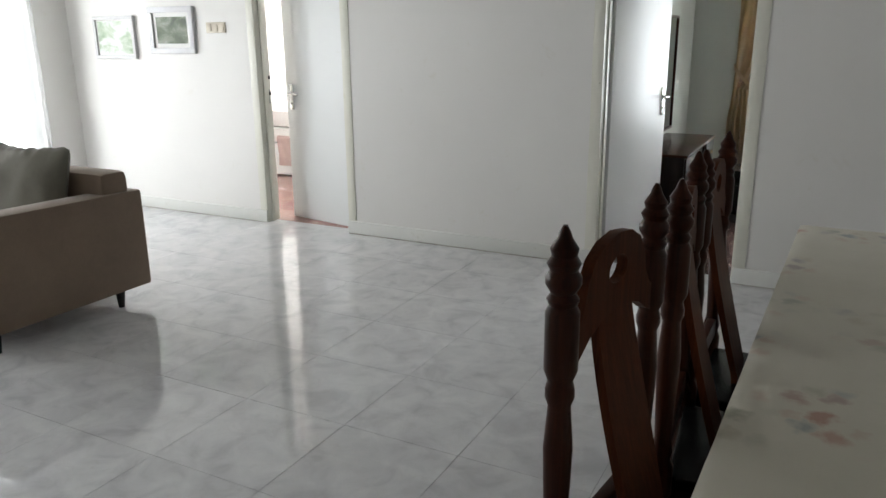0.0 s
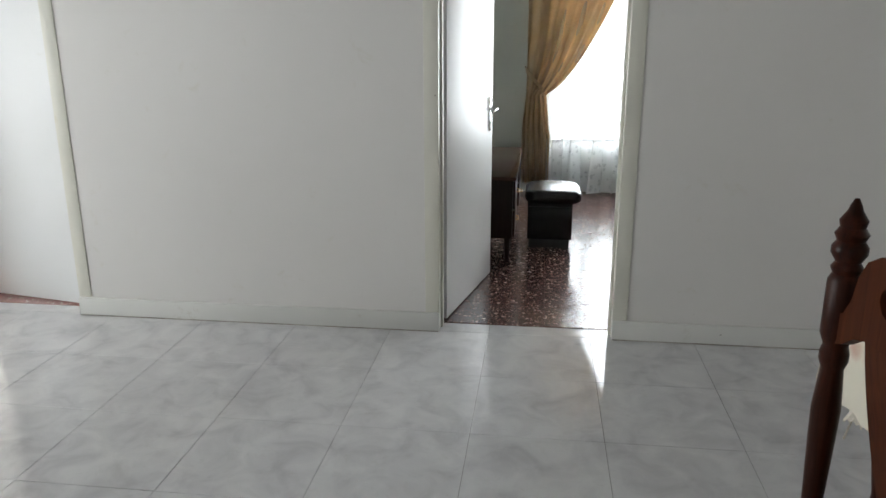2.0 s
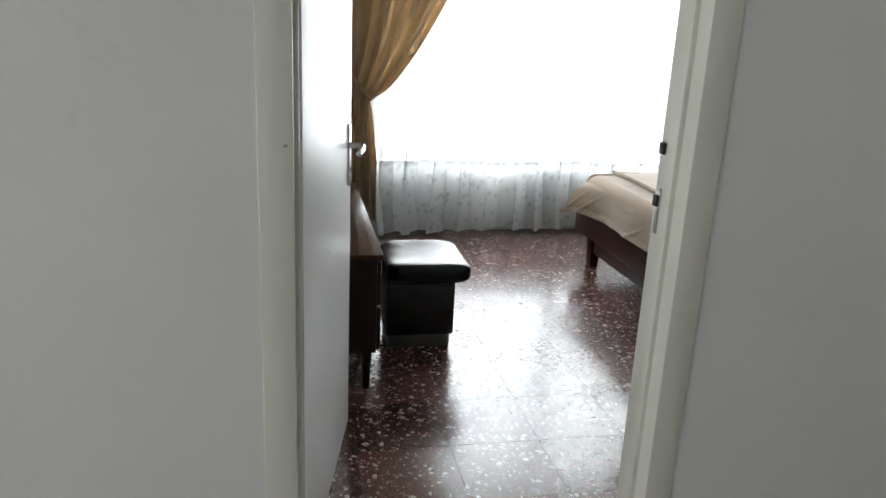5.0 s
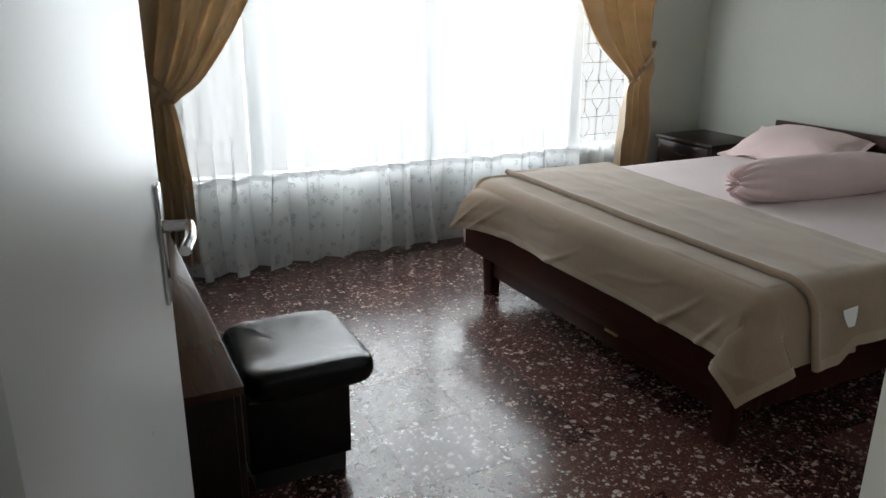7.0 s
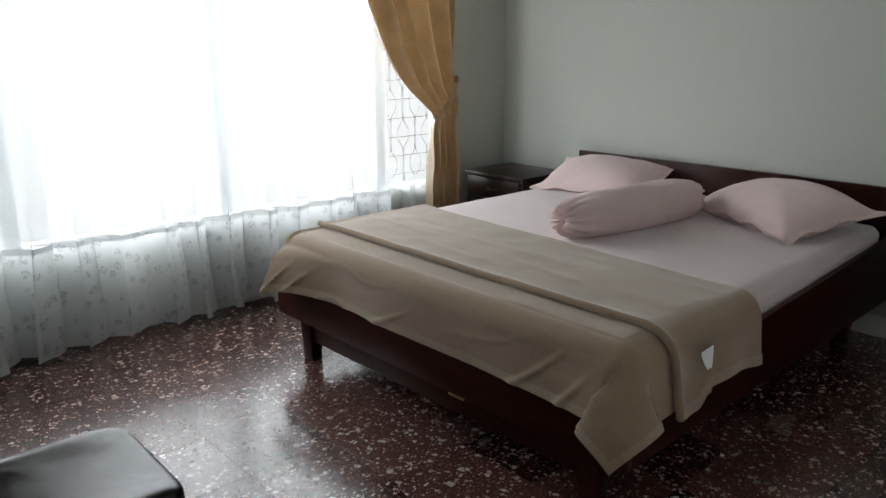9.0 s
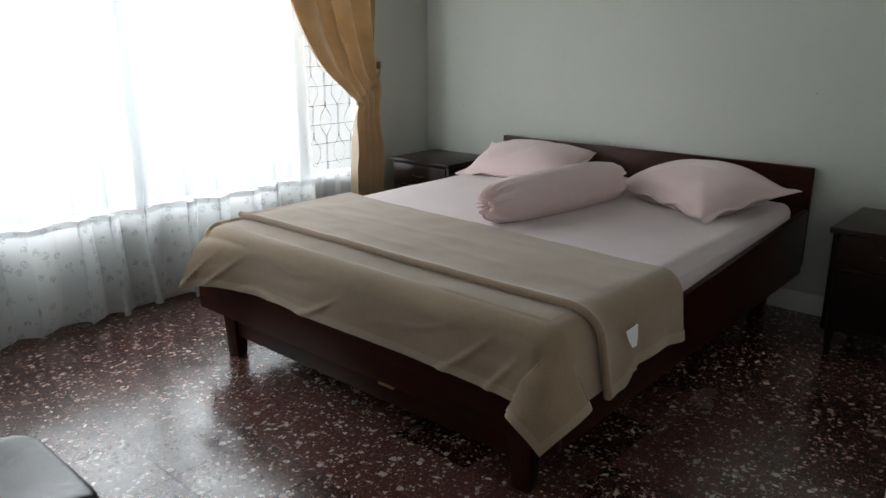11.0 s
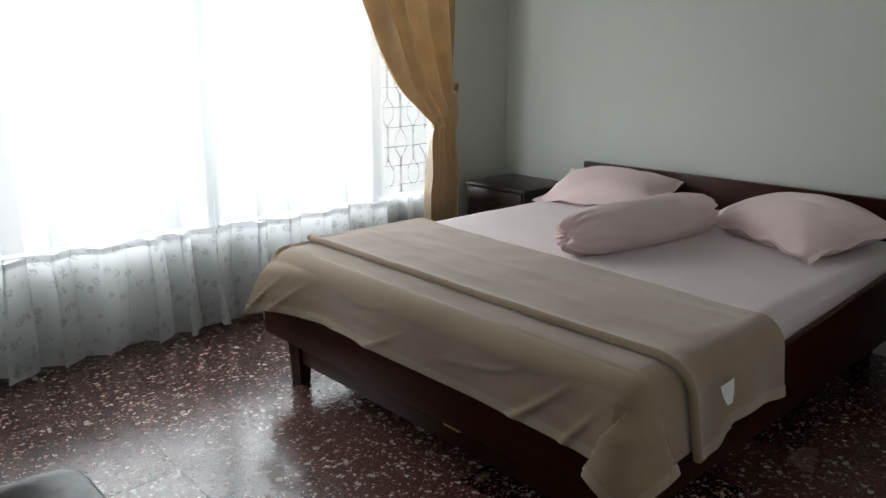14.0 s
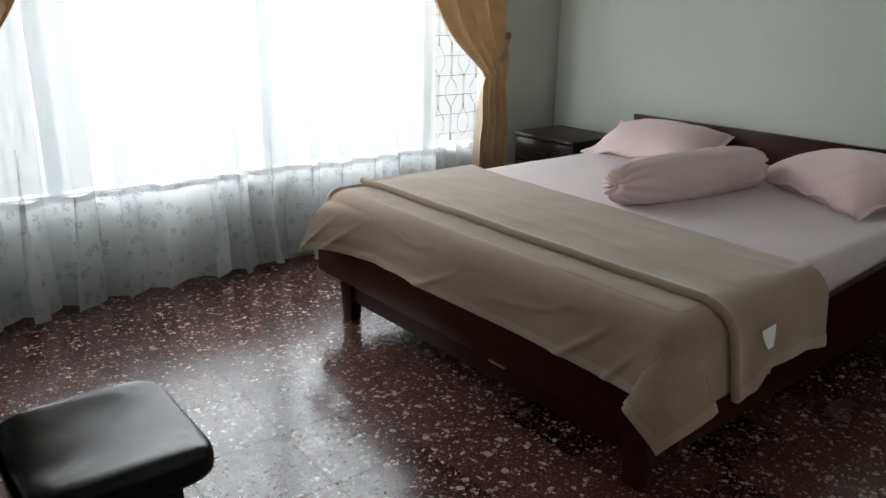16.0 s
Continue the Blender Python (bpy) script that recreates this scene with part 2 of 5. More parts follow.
def art(name, stops, seed):
    m = mat(name, (0.5, 0.5, 0.5), 0.5)
    v = coords(m, (3.5, 3.5, 6.0))
    n = node(m, "ShaderNodeTexNoise", Scale=1.6, Detail=7.0, Roughness=0.62, Distortion=0.8)
    n.noise_dimensions = "4D"
    n.inputs["W"].default_value = seed
    link(m, v, n.inputs["Vector"])
    link(m, ramp(m, n.outputs["Fac"], stops), bsdf(m).inputs["Base Color"])
    return m


ART_PALE = art("pale_landscape", [(0.3, (0.16, 0.25, 0.13)), (0.45, (0.42, 0.5, 0.38)), (0.55, (0.66, 0.7, 0.66)), (0.7, (0.78, 0.8, 0.8))], 1.0)
ART_DARK = art("dark_green_landscape", [(0.32, (0.02, 0.035, 0.015)), (0.46, (0.06, 0.09, 0.04)), (0.58, (0.2, 0.23, 0.17)), (0.72, (0.5, 0.52, 0.48))], 4.0)

MIRROR = mat("mirror_silver", (0.88, 0.9, 0.9), 0.015, 1.0)


def satin():
    m = mat("gold_satin", (0.42, 0.23, 0.06), 0.42, sheen=0.4)
    v = coords(m, (1, 1, 1))
    n = noise_tex(m, v, 9.0, 4)
    col = ramp(m, n, [(0.3, (0.45, 0.345, 0.215)), (0.7, (0.55, 0.43, 0.285))])
    link(m, col, bsdf(m).inputs["Base Color"])
    bump(m, noise_tex(m, coords(m, (160, 160, 25)), 1.0, 3), 0.15, 0.0008)
    tr = m.node_tree.nodes.new("ShaderNodeBsdfTranslucent")
    link(m, col, tr.inputs[0])
    mx = m.node_tree.nodes.new("ShaderNodeMixShader")
    mx.inputs[0].default_value = 0.5
    out = m.node_tree.nodes["Material Output"]
    link(m, bsdf(m).outputs[0], mx.inputs[1])
    link(m, tr.outputs[0], mx.inputs[2])
    link(m, mx.outputs[0], out.inputs[0])
    return m


def sheer(name, clear, embroidered, glow=0.86):
    """Net curtain: part see-through, part glowing with the light behind it; sprigs of thread lower down."""
    m = mat(name, (0.84, 0.87, 0.88), 0.8)
    tp = m.node_tree.nodes.new("ShaderNodeBsdfTransparent")
    tr = m.node_tree.nodes.new("ShaderNodeBsdfTranslucent")
    tr.inputs[0].default_value = (glow * 0.99, glow, glow, 1)
    cloth = m.node_tree.nodes.new("ShaderNodeMixShader")
    cloth.inputs[0].default_value = 0.5
    link(m, bsdf(m).outputs[0], cloth.inputs[1])
    link(m, tr.outputs[0], cloth.inputs[2])
    mx = m.node_tree.nodes.new("ShaderNodeMixShader")
    v = coords(m)
    if embroidered:
        leaf = node(m, "ShaderNodeTexVoronoi", Scale=17.0)
        link(m, v, leaf.inputs["Vector"])
        thread = noise_tex(m, v, 46.0, 4, 0.7, 2.0)
        near = math_node(m, "LESS_THAN", leaf.outputs["Distance"], 0.34)
        line = math_node(m, "GREATER_THAN", thread, 0.5)
        sprig = math_node(m, "MULTIPLY", near, line)
        # sprig thread coloured darker than the net, imitating its shade against the window
        link(m, mix(m, sprig, (glow * 0.99, glow, glow), (glow * 0.5, glow * 0.52, glow * 0.53)), tr.inputs[0])
        link(m, mix(m, sprig, (0.84, 0.87, 0.88), (0.55, 0.57, 0.58)), bsdf(m).inputs["Base Color"])
        open_part = math_node(m, "MULTIPLY_ADD", sprig, -0.14)
        open_part.node.inputs[2].default_value = clear
        link(m, open_part, mx.inputs[0])
    else:
        mx.inputs[0].default_value = clear
    link(m, cloth.outputs[0], mx.inputs[1])
    link(m, tp.outputs[0], mx.inputs[2])
    link(m, mx.outputs[0], m.node_tree.nodes["Material Output"].inputs[0])
    return m


GOLD = satin()
SHEER = sheer("sheer_net", 0.57, False, 0.5)
SHEER_LOW = sheer("embroidered_net", 0.24, True, 0.80)
LACE_BAND = sheer("lace_band", 0.10, True, 0.36)


def glass_material():
    m = mat("window_glass", (1, 1, 1), 0.02)
    tp = m.node_tree.nodes.new("ShaderNodeBsdfTransparent")
    gl = m.node_tree.nodes.new("ShaderNodeBsdfGlossy")
    gl.inputs["Roughness"].default_value = 0.02
    mx = m.node_tree.nodes.new("ShaderNodeMixShader")
    mx.inputs[0].default_value = 0.06
    link(m, tp.outputs[0], mx.inputs[1])
    link(m, gl.outputs[0], mx.inputs[2])
    link(m, mx.outputs[0], m.node_tree.nodes["Material Output"].inputs[0])
    return m


GLASS = glass_material()


def tablecloth():
    """Ivory cloth printed with loose coral and blue-grey flowers."""
    m = mat("flowered_cloth", (0.5, 0.47, 0.38), 0.75, sheen=0.2)
    v = coords(m)
    base = ramp(m, noise_tex(m, v, 4.0, 4), [(0.3, (0.66, 0.62, 0.51)), (0.7, (0.73, 0.69, 0.58))])
    spray = node(m, "ShaderNodeTexVoronoi", Scale=2.9)
    bloom = node(m, "ShaderNodeTexVoronoi", Scale=15.0)
    warp = node(m, "ShaderNodeTexNoise", Scale=26.0, Detail=5.0)
    link(m, v, warp.inputs["Vector"])
    bent = m.node_tree.nodes.new("ShaderNodeVectorMath")
    bent.operation = "MULTIPLY_ADD"
    bent.inputs[1].default_value = (0.07, 0.07, 0.0)
    link(m, warp.outputs["Color"], bent.inputs[0])
    link(m, v, bent.inputs[2])
    for n in (spray, bloom):
        link(m, bent.outputs[0], n.inputs["Vector"])
    cluster = ramp(m, spray.outputs["Distance"], [(0.26, (1, 1, 1)), (0.46, (0, 0, 0))])
    petal = ramp(m, bloom.outputs["Distance"], [(0.22, (1, 1, 1)), (0.52, (0, 0, 0))])
    sep = m.node_tree.nodes.new("ShaderNodeSeparateColor")
    link(m, bloom.outputs["Color"], sep.inputs[0])
    tint = ramp(m, sep.outputs[0], [(0.0, (0.45, 0.19, 0.13)), (0.35, (0.55, 0.3, 0.22)), (0.6, (0.30, 0.34, 0.38)), (0.8, (0.34, 0.36, 0.25)), (1.0, (0.5, 0.4, 0.28))])
    amount = math_node(m, "MULTIPLY", math_node(m, "MULTIPLY", cluster, petal), 0.78)
    link(m, mix(m, amount, base, tint), bsdf(m).inputs["Base Color"])
    bump(m, noise_tex(m, v, 240.0, 3), 0.2, 0.001)
    return m


CLOTH = tablecloth()


# ---- mesh helpers ----
def box(bm, x0, x1, y0, y1, z0, z1, bevel=0.0, m=None):
    made = bmesh.ops.create_cube(bm, size=1.0)["verts"]
    mt = Matrix.Translation(((x0 + x1) / 2, (y0 + y1) / 2, (z0 + z1) / 2)) @ Matrix.Diagonal((x1 - x0, y1 - y0, z1 - z0, 1))
    bmesh.ops.transform(bm, matrix=mt, verts=made)
    if bevel:
        edges = list({e for v in made for e in v.link_edges})
        out = bmesh.ops.bevel(bm, geom=edges, offset=bevel, segments=2, profile=0.6, affect="EDGES")
        made = list({v for f in out["faces"] for v in f.verts} | {v for v in made if v.is_valid})
    if m is not None:
        bmesh.ops.transform(bm, matrix=m, verts=made)
    return made


def cyl(bm, p0, p1, r0, r1=None, seg=16):
    p0, p1 = Vector(p0), Vector(p1)
    d = p1 - p0
    m = Matrix.Translation((p0 + p1) / 2) @ d.to_track_quat("Z", "Y").to_matrix().to_4x4()
    bmesh.ops.create_cone(bm, cap_ends=True, segments=seg, radius1=r0, radius2=r0 if r1 is None else r1, depth=d.length, matrix=m)


def lathe(bm, profile, centre=(0, 0), seg=18, tilt=None):
    rings = []
    for r, z in profile:
        rings.append([bm.verts.new((centre[0] + r * math.cos(a), centre[1] + r * math.sin(a), z))
                      for a in (2 * math.pi * k / seg for k in range(seg))])
    for a, b in zip(rings, rings[1:]):
        for k in range(seg):
            bm.faces.new((a[k], a[(k + 1) % seg], b[(k + 1) % seg], b[k]))
    bm.faces.new(rings[0][::-1])
    bm.faces.new(rings[-1])


def grid(bm, nu, nv, fn, thick=0.0):
    """A sheet from fn(u, v) with u and v from 0 to 1."""
    rows = [[bm.verts.new(fn(i / nu, j / nv)) for j in range(nv + 1)] for i in range(nu + 1)]
    faces = [bm.faces.new((rows[i][j], rows[i + 1][j], rows[i + 1][j + 1], rows[i][j + 1])) for i in range(nu) for j in range(nv)]
    if thick:
        bm.normal_update()
        under = [[bm.verts.new(v.co - v.normal * thick) for v in row] for row in rows]
        for i in range(nu):
            for j in range(nv):
                bm.faces.new((under[i][j], under[i][j + 1], under[i + 1][j + 1], under[i + 1][j]))
        rim = [(0, j) for j in range(nv)] + [(i, nv) for i in range(nu)] + [(nu, j) for j in range(nv, 0, -1)] + [(i, 0) for i in range(nu, 0, -1)]
        for (a, b), (c, d) in zip(rim, rim[1:] + rim[:1]):
            bm.faces.new((rows[a][b], rows[c][d], under[c][d], under[a][b]))
    return rows


def tube(bm, points, r, seg=8):
    pts = [Vector(p) for p in points]
    rings = []
    for i, p in enumerate(pts):
        d = (pts[min(i + 1, len(pts) - 1)] - pts[max(i - 1, 0)]).normalized()
        q = d.to_track_quat("Z", "Y").to_matrix()
        rings.append([bm.verts.new(p + q @ Vector((r * math.cos(a), r * math.sin(a), 0))) for a in (2 * math.pi * k / seg for k in range(seg))])
    for a, b in zip(rings, rings[1:]):
        for k in range(seg):
            bm.faces.new((a[k], a[(k + 1) % seg], b[(k + 1) % seg], b[k]))
    bm.faces.new(rings[0][::-1])
    bm.faces.new(rings[-1])


def part(name, bm, material, parent=None, label="", smooth=True, angle=35):
    me = bpy.data.meshes.new(name)
    bmesh.ops.recalc_face_normals(bm, faces=bm.faces)
    if smooth:
        for f in bm.faces:
            f.smooth = True
        for e in bm.edges:
            if len(e.link_faces) == 2 and e.calc_face_angle(0) > radians(angle):
                e.smooth = False
    bm.to_mesh(me)
    bm.free()
    me.materials.append(material)
    ob = new(name, me)
    if parent is not None:
        ob.parent = parent
    if label:
        ob["label"] = label
    return ob


def boxpart(name, dims, material, parent=None, label="", bevel=0.004, m=None):
    bm = bmesh.new()
    box(bm, *dims, bevel=bevel, m=m)
    return part(name, bm, material, parent, label)


def empty(name, label, category, group="", kind="", at=(0, 0, 0), turn=0.0):
    e = new(name)
    e.empty_display_size = 0.1
    e.matrix_basis = pose(*at, 0, 0, turn)
    return tagged(e, label, category, group, kind)


def wob(x, y, z, s, a):
    return a * noise.noise(Vector((x * s, y * s, z * s)))


# ---- structure ----
def wall(name, boxes, material, label):
    bm = bmesh.new()
    for b in boxes:
        box(bm, *b)
    return tagged(part(name, bm, material, None, smooth=False), label, "wall", kind="structure")


DOOR_H, DW = 2.06, 0.855
D1L, D1R = -2.752, -1.945
for i, stretch in enumerate([(WEST, D1L - 0.07, 0, CEIL), (D1R + 0.07, -0.07, 0, CEIL), (DW + 0.07, EAST, 0, CEIL),
                             (D1L - 0.07, D1R + 0.07, DOOR_H + 0.07, CEIL), (-0.07, DW + 0.07, DOOR_H + 0.07, CEIL)]):
    wall("wall_hall_%d" % (i + 1), [(stretch[0], stretch[1], 0, 0.14, stretch[2], stretch[3])], WALL,
         "white painted plaster wall with faint stains" if i < 3 else "white painted plaster above an open doorway")
wall("wall_west_hall", [(WEST - 0.2, WEST, -0.37, 0.34, 0, CEIL), (WEST - 0.2, WEST, -4.4, -0.37, 2.42, CEIL),
                        (WEST - 0.2, WEST, SOUTH, -4.4, 0, CEIL), (WEST - 0.2, WEST, -4.4, -0.37, -0.1, 0.06)], WALL, "white plaster wall beside a tall bright window")
wall("wall_south", [(WEST - 0.2, EAST + 0.2, SOUTH - 0.2, SOUTH, 0, CEIL)], WALL, "plain white plaster wall closing the hall")
wall("wall_east_hall", [(EAST, EAST + 0.2, SOUTH, 0.0, 0, CEIL)], WALL, "plain white plaster wall of the dining side")

SILL, HEAD = 0.46, 2.35
WX0, WX1 = 0.52, 3.47
wall("wall_window", [(-0.24, WX0, WIN_Y, WIN_Y + 0.2, 0, CEIL), (WX1, WALL_X + 0.2, WIN_Y, WIN_Y + 0.2, 0, CEIL),
                     (WX0, WX1, WIN_Y, WIN_Y + 0.2, 0, SILL), (WX0, WX1, WIN_Y, WIN_Y + 0.2, HEAD, CEIL)], BED_WALL, "bedroom wall around a wide window, off-white darkened to cut bounced light")
wall("wall_headboard", [(WALL_X, WALL_X + 0.2, 0.14, WIN_Y, 0, CEIL)], BED_WALL, "painted bedroom wall behind the bed, off-white darkened to cut bounced light")
wall("wall_party", [(-0.26, -0.12, 0.14, WIN_Y, 0, CEIL)], BED_WALL, "painted wall between the two bedrooms, off-white darkened to cut bounced light")
wall("wall_corner", [(EAST, WALL_X + 0.2, 0.0, 0.14, 0, CEIL)], BED_WALL, "painted bedroom wall beside the doorway, off-white darkened to cut bounced light")
GX0, GX1 = -4.1, -2.1
wall("wall_guest_window", [(WEST, GX0, WIN_Y, WIN_Y + 0.2, 0, CEIL), (GX1, -0.26, WIN_Y, WIN_Y + 0.2, 0, CEIL),
                           (GX0, GX1, WIN_Y, WIN_Y + 0.2, 0, 0.6), (GX0, GX1, WIN_Y, WIN_Y + 0.2, HEAD, CEIL)], WALL, "white guest bedroom wall around a bright window")
wall("wall_guest_west", [(WEST - 0.2, WEST, 0.34, WIN_Y + 0.2, 0, CEIL)], WALL, "plain white guest bedroom wall")

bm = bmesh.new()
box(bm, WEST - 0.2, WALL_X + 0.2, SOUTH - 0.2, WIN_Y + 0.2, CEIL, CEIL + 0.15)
tagged(part("ceiling", bm, CEILING, smooth=False), "flat painted plaster ceiling, unseen, greyed to reduce bounced light", "ceiling", kind="structure")

floor_hall = boxpart("floor_hall", (WEST - 0.2, EAST + 0.2, SOUTH - 0.2, 0.115, -0.1, -0.0035), GROUT, bevel=0)
tagged(floor_hall, "glossy grey-white marbled ceramic tile floor", "floor", kind="structure")
floor_bedroom = boxpart("floor_bedroom", (-0.26, WALL_X + 0.2, 0.115, WIN_Y + 0.2, -0.1, -0.0025), GROUT_DARK, bevel=0)
tagged(floor_bedroom, "polished red-brown terrazzo tile floor with pale chips", "floor", kind="structure")
floor_guest = boxpart("floor_guest", (WEST, -0.26, 0.115, WIN_Y + 0.2, -0.1, -0.0025), GROUT, bevel=0)
tagged(floor_guest, "polished pink terrazzo tile floor", "floor", kind="structure")

bm = bmesh.new()
bmesh.ops.create_grid(bm, x_segments=1, y_segments=1, size=400, matrix=Matrix.Translation((0, 0, -0.25)))
tagged(part("ground", bm, two_scale("outside_ground", (0.25, 0.24, 0.2), (0.36, 0.35, 0.3), 0.9, 0.3, 8), smooth=False), "pale dry ground outside the house", "ground", kind="structure")


def backdrop(name, x0, x1, y0, y1, z0, z1, strength):
    """The bright overcast sky seen outside a window."""
    m = bpy.data.materials.new(name + "_glow")
    m.use_nodes = True
    e = m.node_tree.nodes.new("ShaderNodeEmission")
    e.inputs[0].default_value = (0.94, 0.98, 1.0, 1)
    e.inputs[1].default_value = strength
    m.node_tree.links.new(e.outputs[0], m.node_tree.nodes["Material Output"].inputs[0])
    tagged(boxpart(name, (x0, x1, y0, y1, z0, z1), m, bevel=0), "plain bright overcast sky outside the window", "backdrop", kind="structure")


backdrop("backdrop_1", -0.2, 12.0, 5.2, 5.25, -0.2, 5.0, 2.0)
backdrop("backdrop_2", -7.2, -7.15, -9.0, 3.0, -0.2, 5.0, 4.0)
backdrop("backdrop_3", -9.0, -0.25, 5.2, 5.25, -0.2, 5.0, 4.0)


def skirting(name, x0, x1, y0, y1, face):
    """A painted skirting board with a rounded upper edge."""
    ob = boxpart(name, (x0, x1, y0, y1, 0.0, 0.1), BASE, bevel=0.004)
    if y1 < 0 and x1 - x0 > 0.3:
        boxpart("dirt_line", (x0 + 0.004, x1 - 0.004, y0 - 0.0012, y0 - 0.0002, 0.0004, 0.006), DIRT, ob, "dark grimy joint along the floor", bevel=0)
    return tagged(ob, "white painted skirting board with scuffed lower edge", "baseboard", kind="structure")


skirting("baseboard_1", WEST + 0.002, D1L, -0.018, -0.0005, 0)
skirting("baseboard_2", D1R, 0.0, -0.018, -0.0005, 0)
skirting("baseboard_3", DW, EAST - 0.002, -0.018, -0.0005, 0)
skirting("baseboard_4", WALL_X - 0.016, WALL_X - 0.0005, 0.16, WIN_Y - 0.02, 0)
skirting("baseboard_5", WEST + 0.0005, WEST + 0.016, -0.37, -0.02, 0)


def door_frame(name, x0, x1):
    """Painted jambs and head, almost flush with the plaster, with a stop and a rebate."""
    fr = empty(name, "cream painted wooden door frame, worn at its edges", "door frame", kind="structure")
    for side, a, b in (("jamb", x0 - 0.09, x0), ("jamb", x1, x1 + 0.09)):
        inner = x0 if a < x0 else x1
        lo, hi = (inner - 0.0698, inner) if a < x0 else (inner, inner + 0.0698)
        jamb = boxpart(side, (lo, hi, -0.0045, 0.146, 0.0, DOOR_H), TRIM, fr, bevel=0.003)
        s = (inner - 0.001, inner + 0.012) if a < x0 else (inner - 0.012, inner + 0.001)
        boxpart("stop", (s[0], s[1], 0.05, 0.085, 0.0, DOOR_H), TRIM, fr, bevel=0.002)
    boxpart("head", (x0 - 0.068, x1 + 0.068, -0.0045, 0.146, DOOR_H, DOOR_H + 0.069), TRIM, fr, bevel=0.003)
    return fr


door_frame("door_frame_1", D1L, D1R)
door_frame("door_frame_2", 0.0, DW)


def strike(x, y, facing):
    pl = empty("strike_plate", "worn steel strike plate with black keep in the door frame", "strike plate", "strike plates")
    d = 0.003 * facing
    a, b = sorted((x, x + d))
    boxpart("plate", (a, b, y - 0.008, y + 0.008, 0.955, 1.065), STEEL, pl, bevel=0.0008)
    for z in (1.035, 1.16):
        a, b = sorted((x, x + 0.010 * facing))
        boxpart("keep", (a, b, y - 0.006, y + 0.014, z - 0.014, z + 0.014), BLACK, pl, bevel=0.003)


strike(DW - 0.0005, 0.122, -1)
strike(D1L + 0.0005, 0.122, 1)


def lever(parent, x, side):
    """A lever handle on a long back plate, on one face of a leaf (local y is the leaf's normal)."""
    y = side * 0.0205
    h = boxpart("door_handle", (x - 0.02, x + 0.02, *sorted((y, y + side * 0.007)), 0.90, 1.10), CHROME, parent, "brushed chrome lever handle on a long plate", bevel=0.004)
    bm = bmesh.new()
    cyl(bm, (x, y, 1.03), (x, y + side * 0.05, 1.03), 0.011, 0.009, 14)
    tube(bm, [(x + 0.002, y + side * 0.046, 1.03), (x - 0.03, y + side * 0.05, 1.032), (x - 0.075, y + side * 0.052, 1.029), (x - 0.115, y + side * 0.046, 1.022)], 0.0085, 10)
    part("lever", bm, CHROME, h)
    bm = bmesh.new()
    cyl(bm, (x, y, 0.95), (x, y + side * 0.01, 0.95), 0.008, 0.008, 12)
    part("keyhole", bm, BLACK, h)


def door_leaf(name, hinge, turn, width, label, flip=1):
    """A flush leaf; local x runs from the hinge to the lock."""
    d = empty(name, label, "door", kind="structure", at=(*hinge, 0), turn=turn)
    boxpart("leaf", (0.0, width, -0.02, 0.02, 0.008, DOOR_H - 0.008), DOOR, d, bevel=0.002)
    for s in (-1, 1):
        lever(d, width - 0.065, s)
    for z in (0.22, 1.02, 1.82):
        bm = bmesh.new()
        cyl(bm, (-0.004, flip * 0.022, z - 0.045), (-0.004, flip * 0.022, z + 0.045), 0.007, 0.007, 12)
        part("hinge", bm, STEEL, d)
    return d


door_leaf("door_2", (0.0, 0.157), 78.4, 0.845, "white gloss painted flush door standing open into the bedroom", 1)
door_leaf("door_1", (D1R - 0.028, 0.142), 180 - 10.5, 0.72, "white gloss painted flush door standing ajar")


# ---- bedroom window ----
def bedroom_window():
    w = empty("window_1", "wide white-framed bedroom window with patterned iron grille", "window", kind="structure")
    f = [("frame", (WX0 + 0.001, WX1 - 0.001, WIN_Y + 0.06, WIN_Y + 0.12, SILL + 0.001, SILL + 0.028)), ("frame", (WX0 + 0.001, WX1 - 0.001, WIN_Y + 0.06, WIN_Y + 0.12, HEAD - 0.06, HEAD - 0.001)),
         ("frame", (WX0 + 0.001, WX0 + 0.06, WIN_Y + 0.06, WIN_Y + 0.12, SILL + 0.0285, HEAD - 0.06)), ("frame", (WX1 - 0.04, WX1 - 0.001, WIN_Y + 0.06, WIN_Y + 0.12, SILL + 0.0285, HEAD - 0.06))]
    xs = [WX0 + 0.03, 0.93, 1.945, 2.96, WX1 - 0.03]
    for x in xs[1:-1]:
        f.append(("mullion", (x - 0.035, x + 0.035, WIN_Y + 0.055, WIN_Y + 0.125, SILL + 0.0285, HEAD - 0.06)))
    for n, d in f:
        boxpart(n, d, WINFRAME, w, bevel=0.005)
    boxpart("window_sill", (WX0 - 0.0, WX1, WIN_Y + 0.001, WIN_Y + 0.059, SILL + 0.0005, SILL + 0.02), WINFRAME, w, bevel=0.004)
    for a, b in zip(xs, xs[1:]):
        p = boxpart("pane", (a + 0.034, b - 0.034, WIN_Y + 0.088, WIN_Y + 0.092, SILL + 0.027, HEAD - 0.058), GLASS, w, bevel=0)
        p.visible_shadow = False
    return w


bedroom_window()


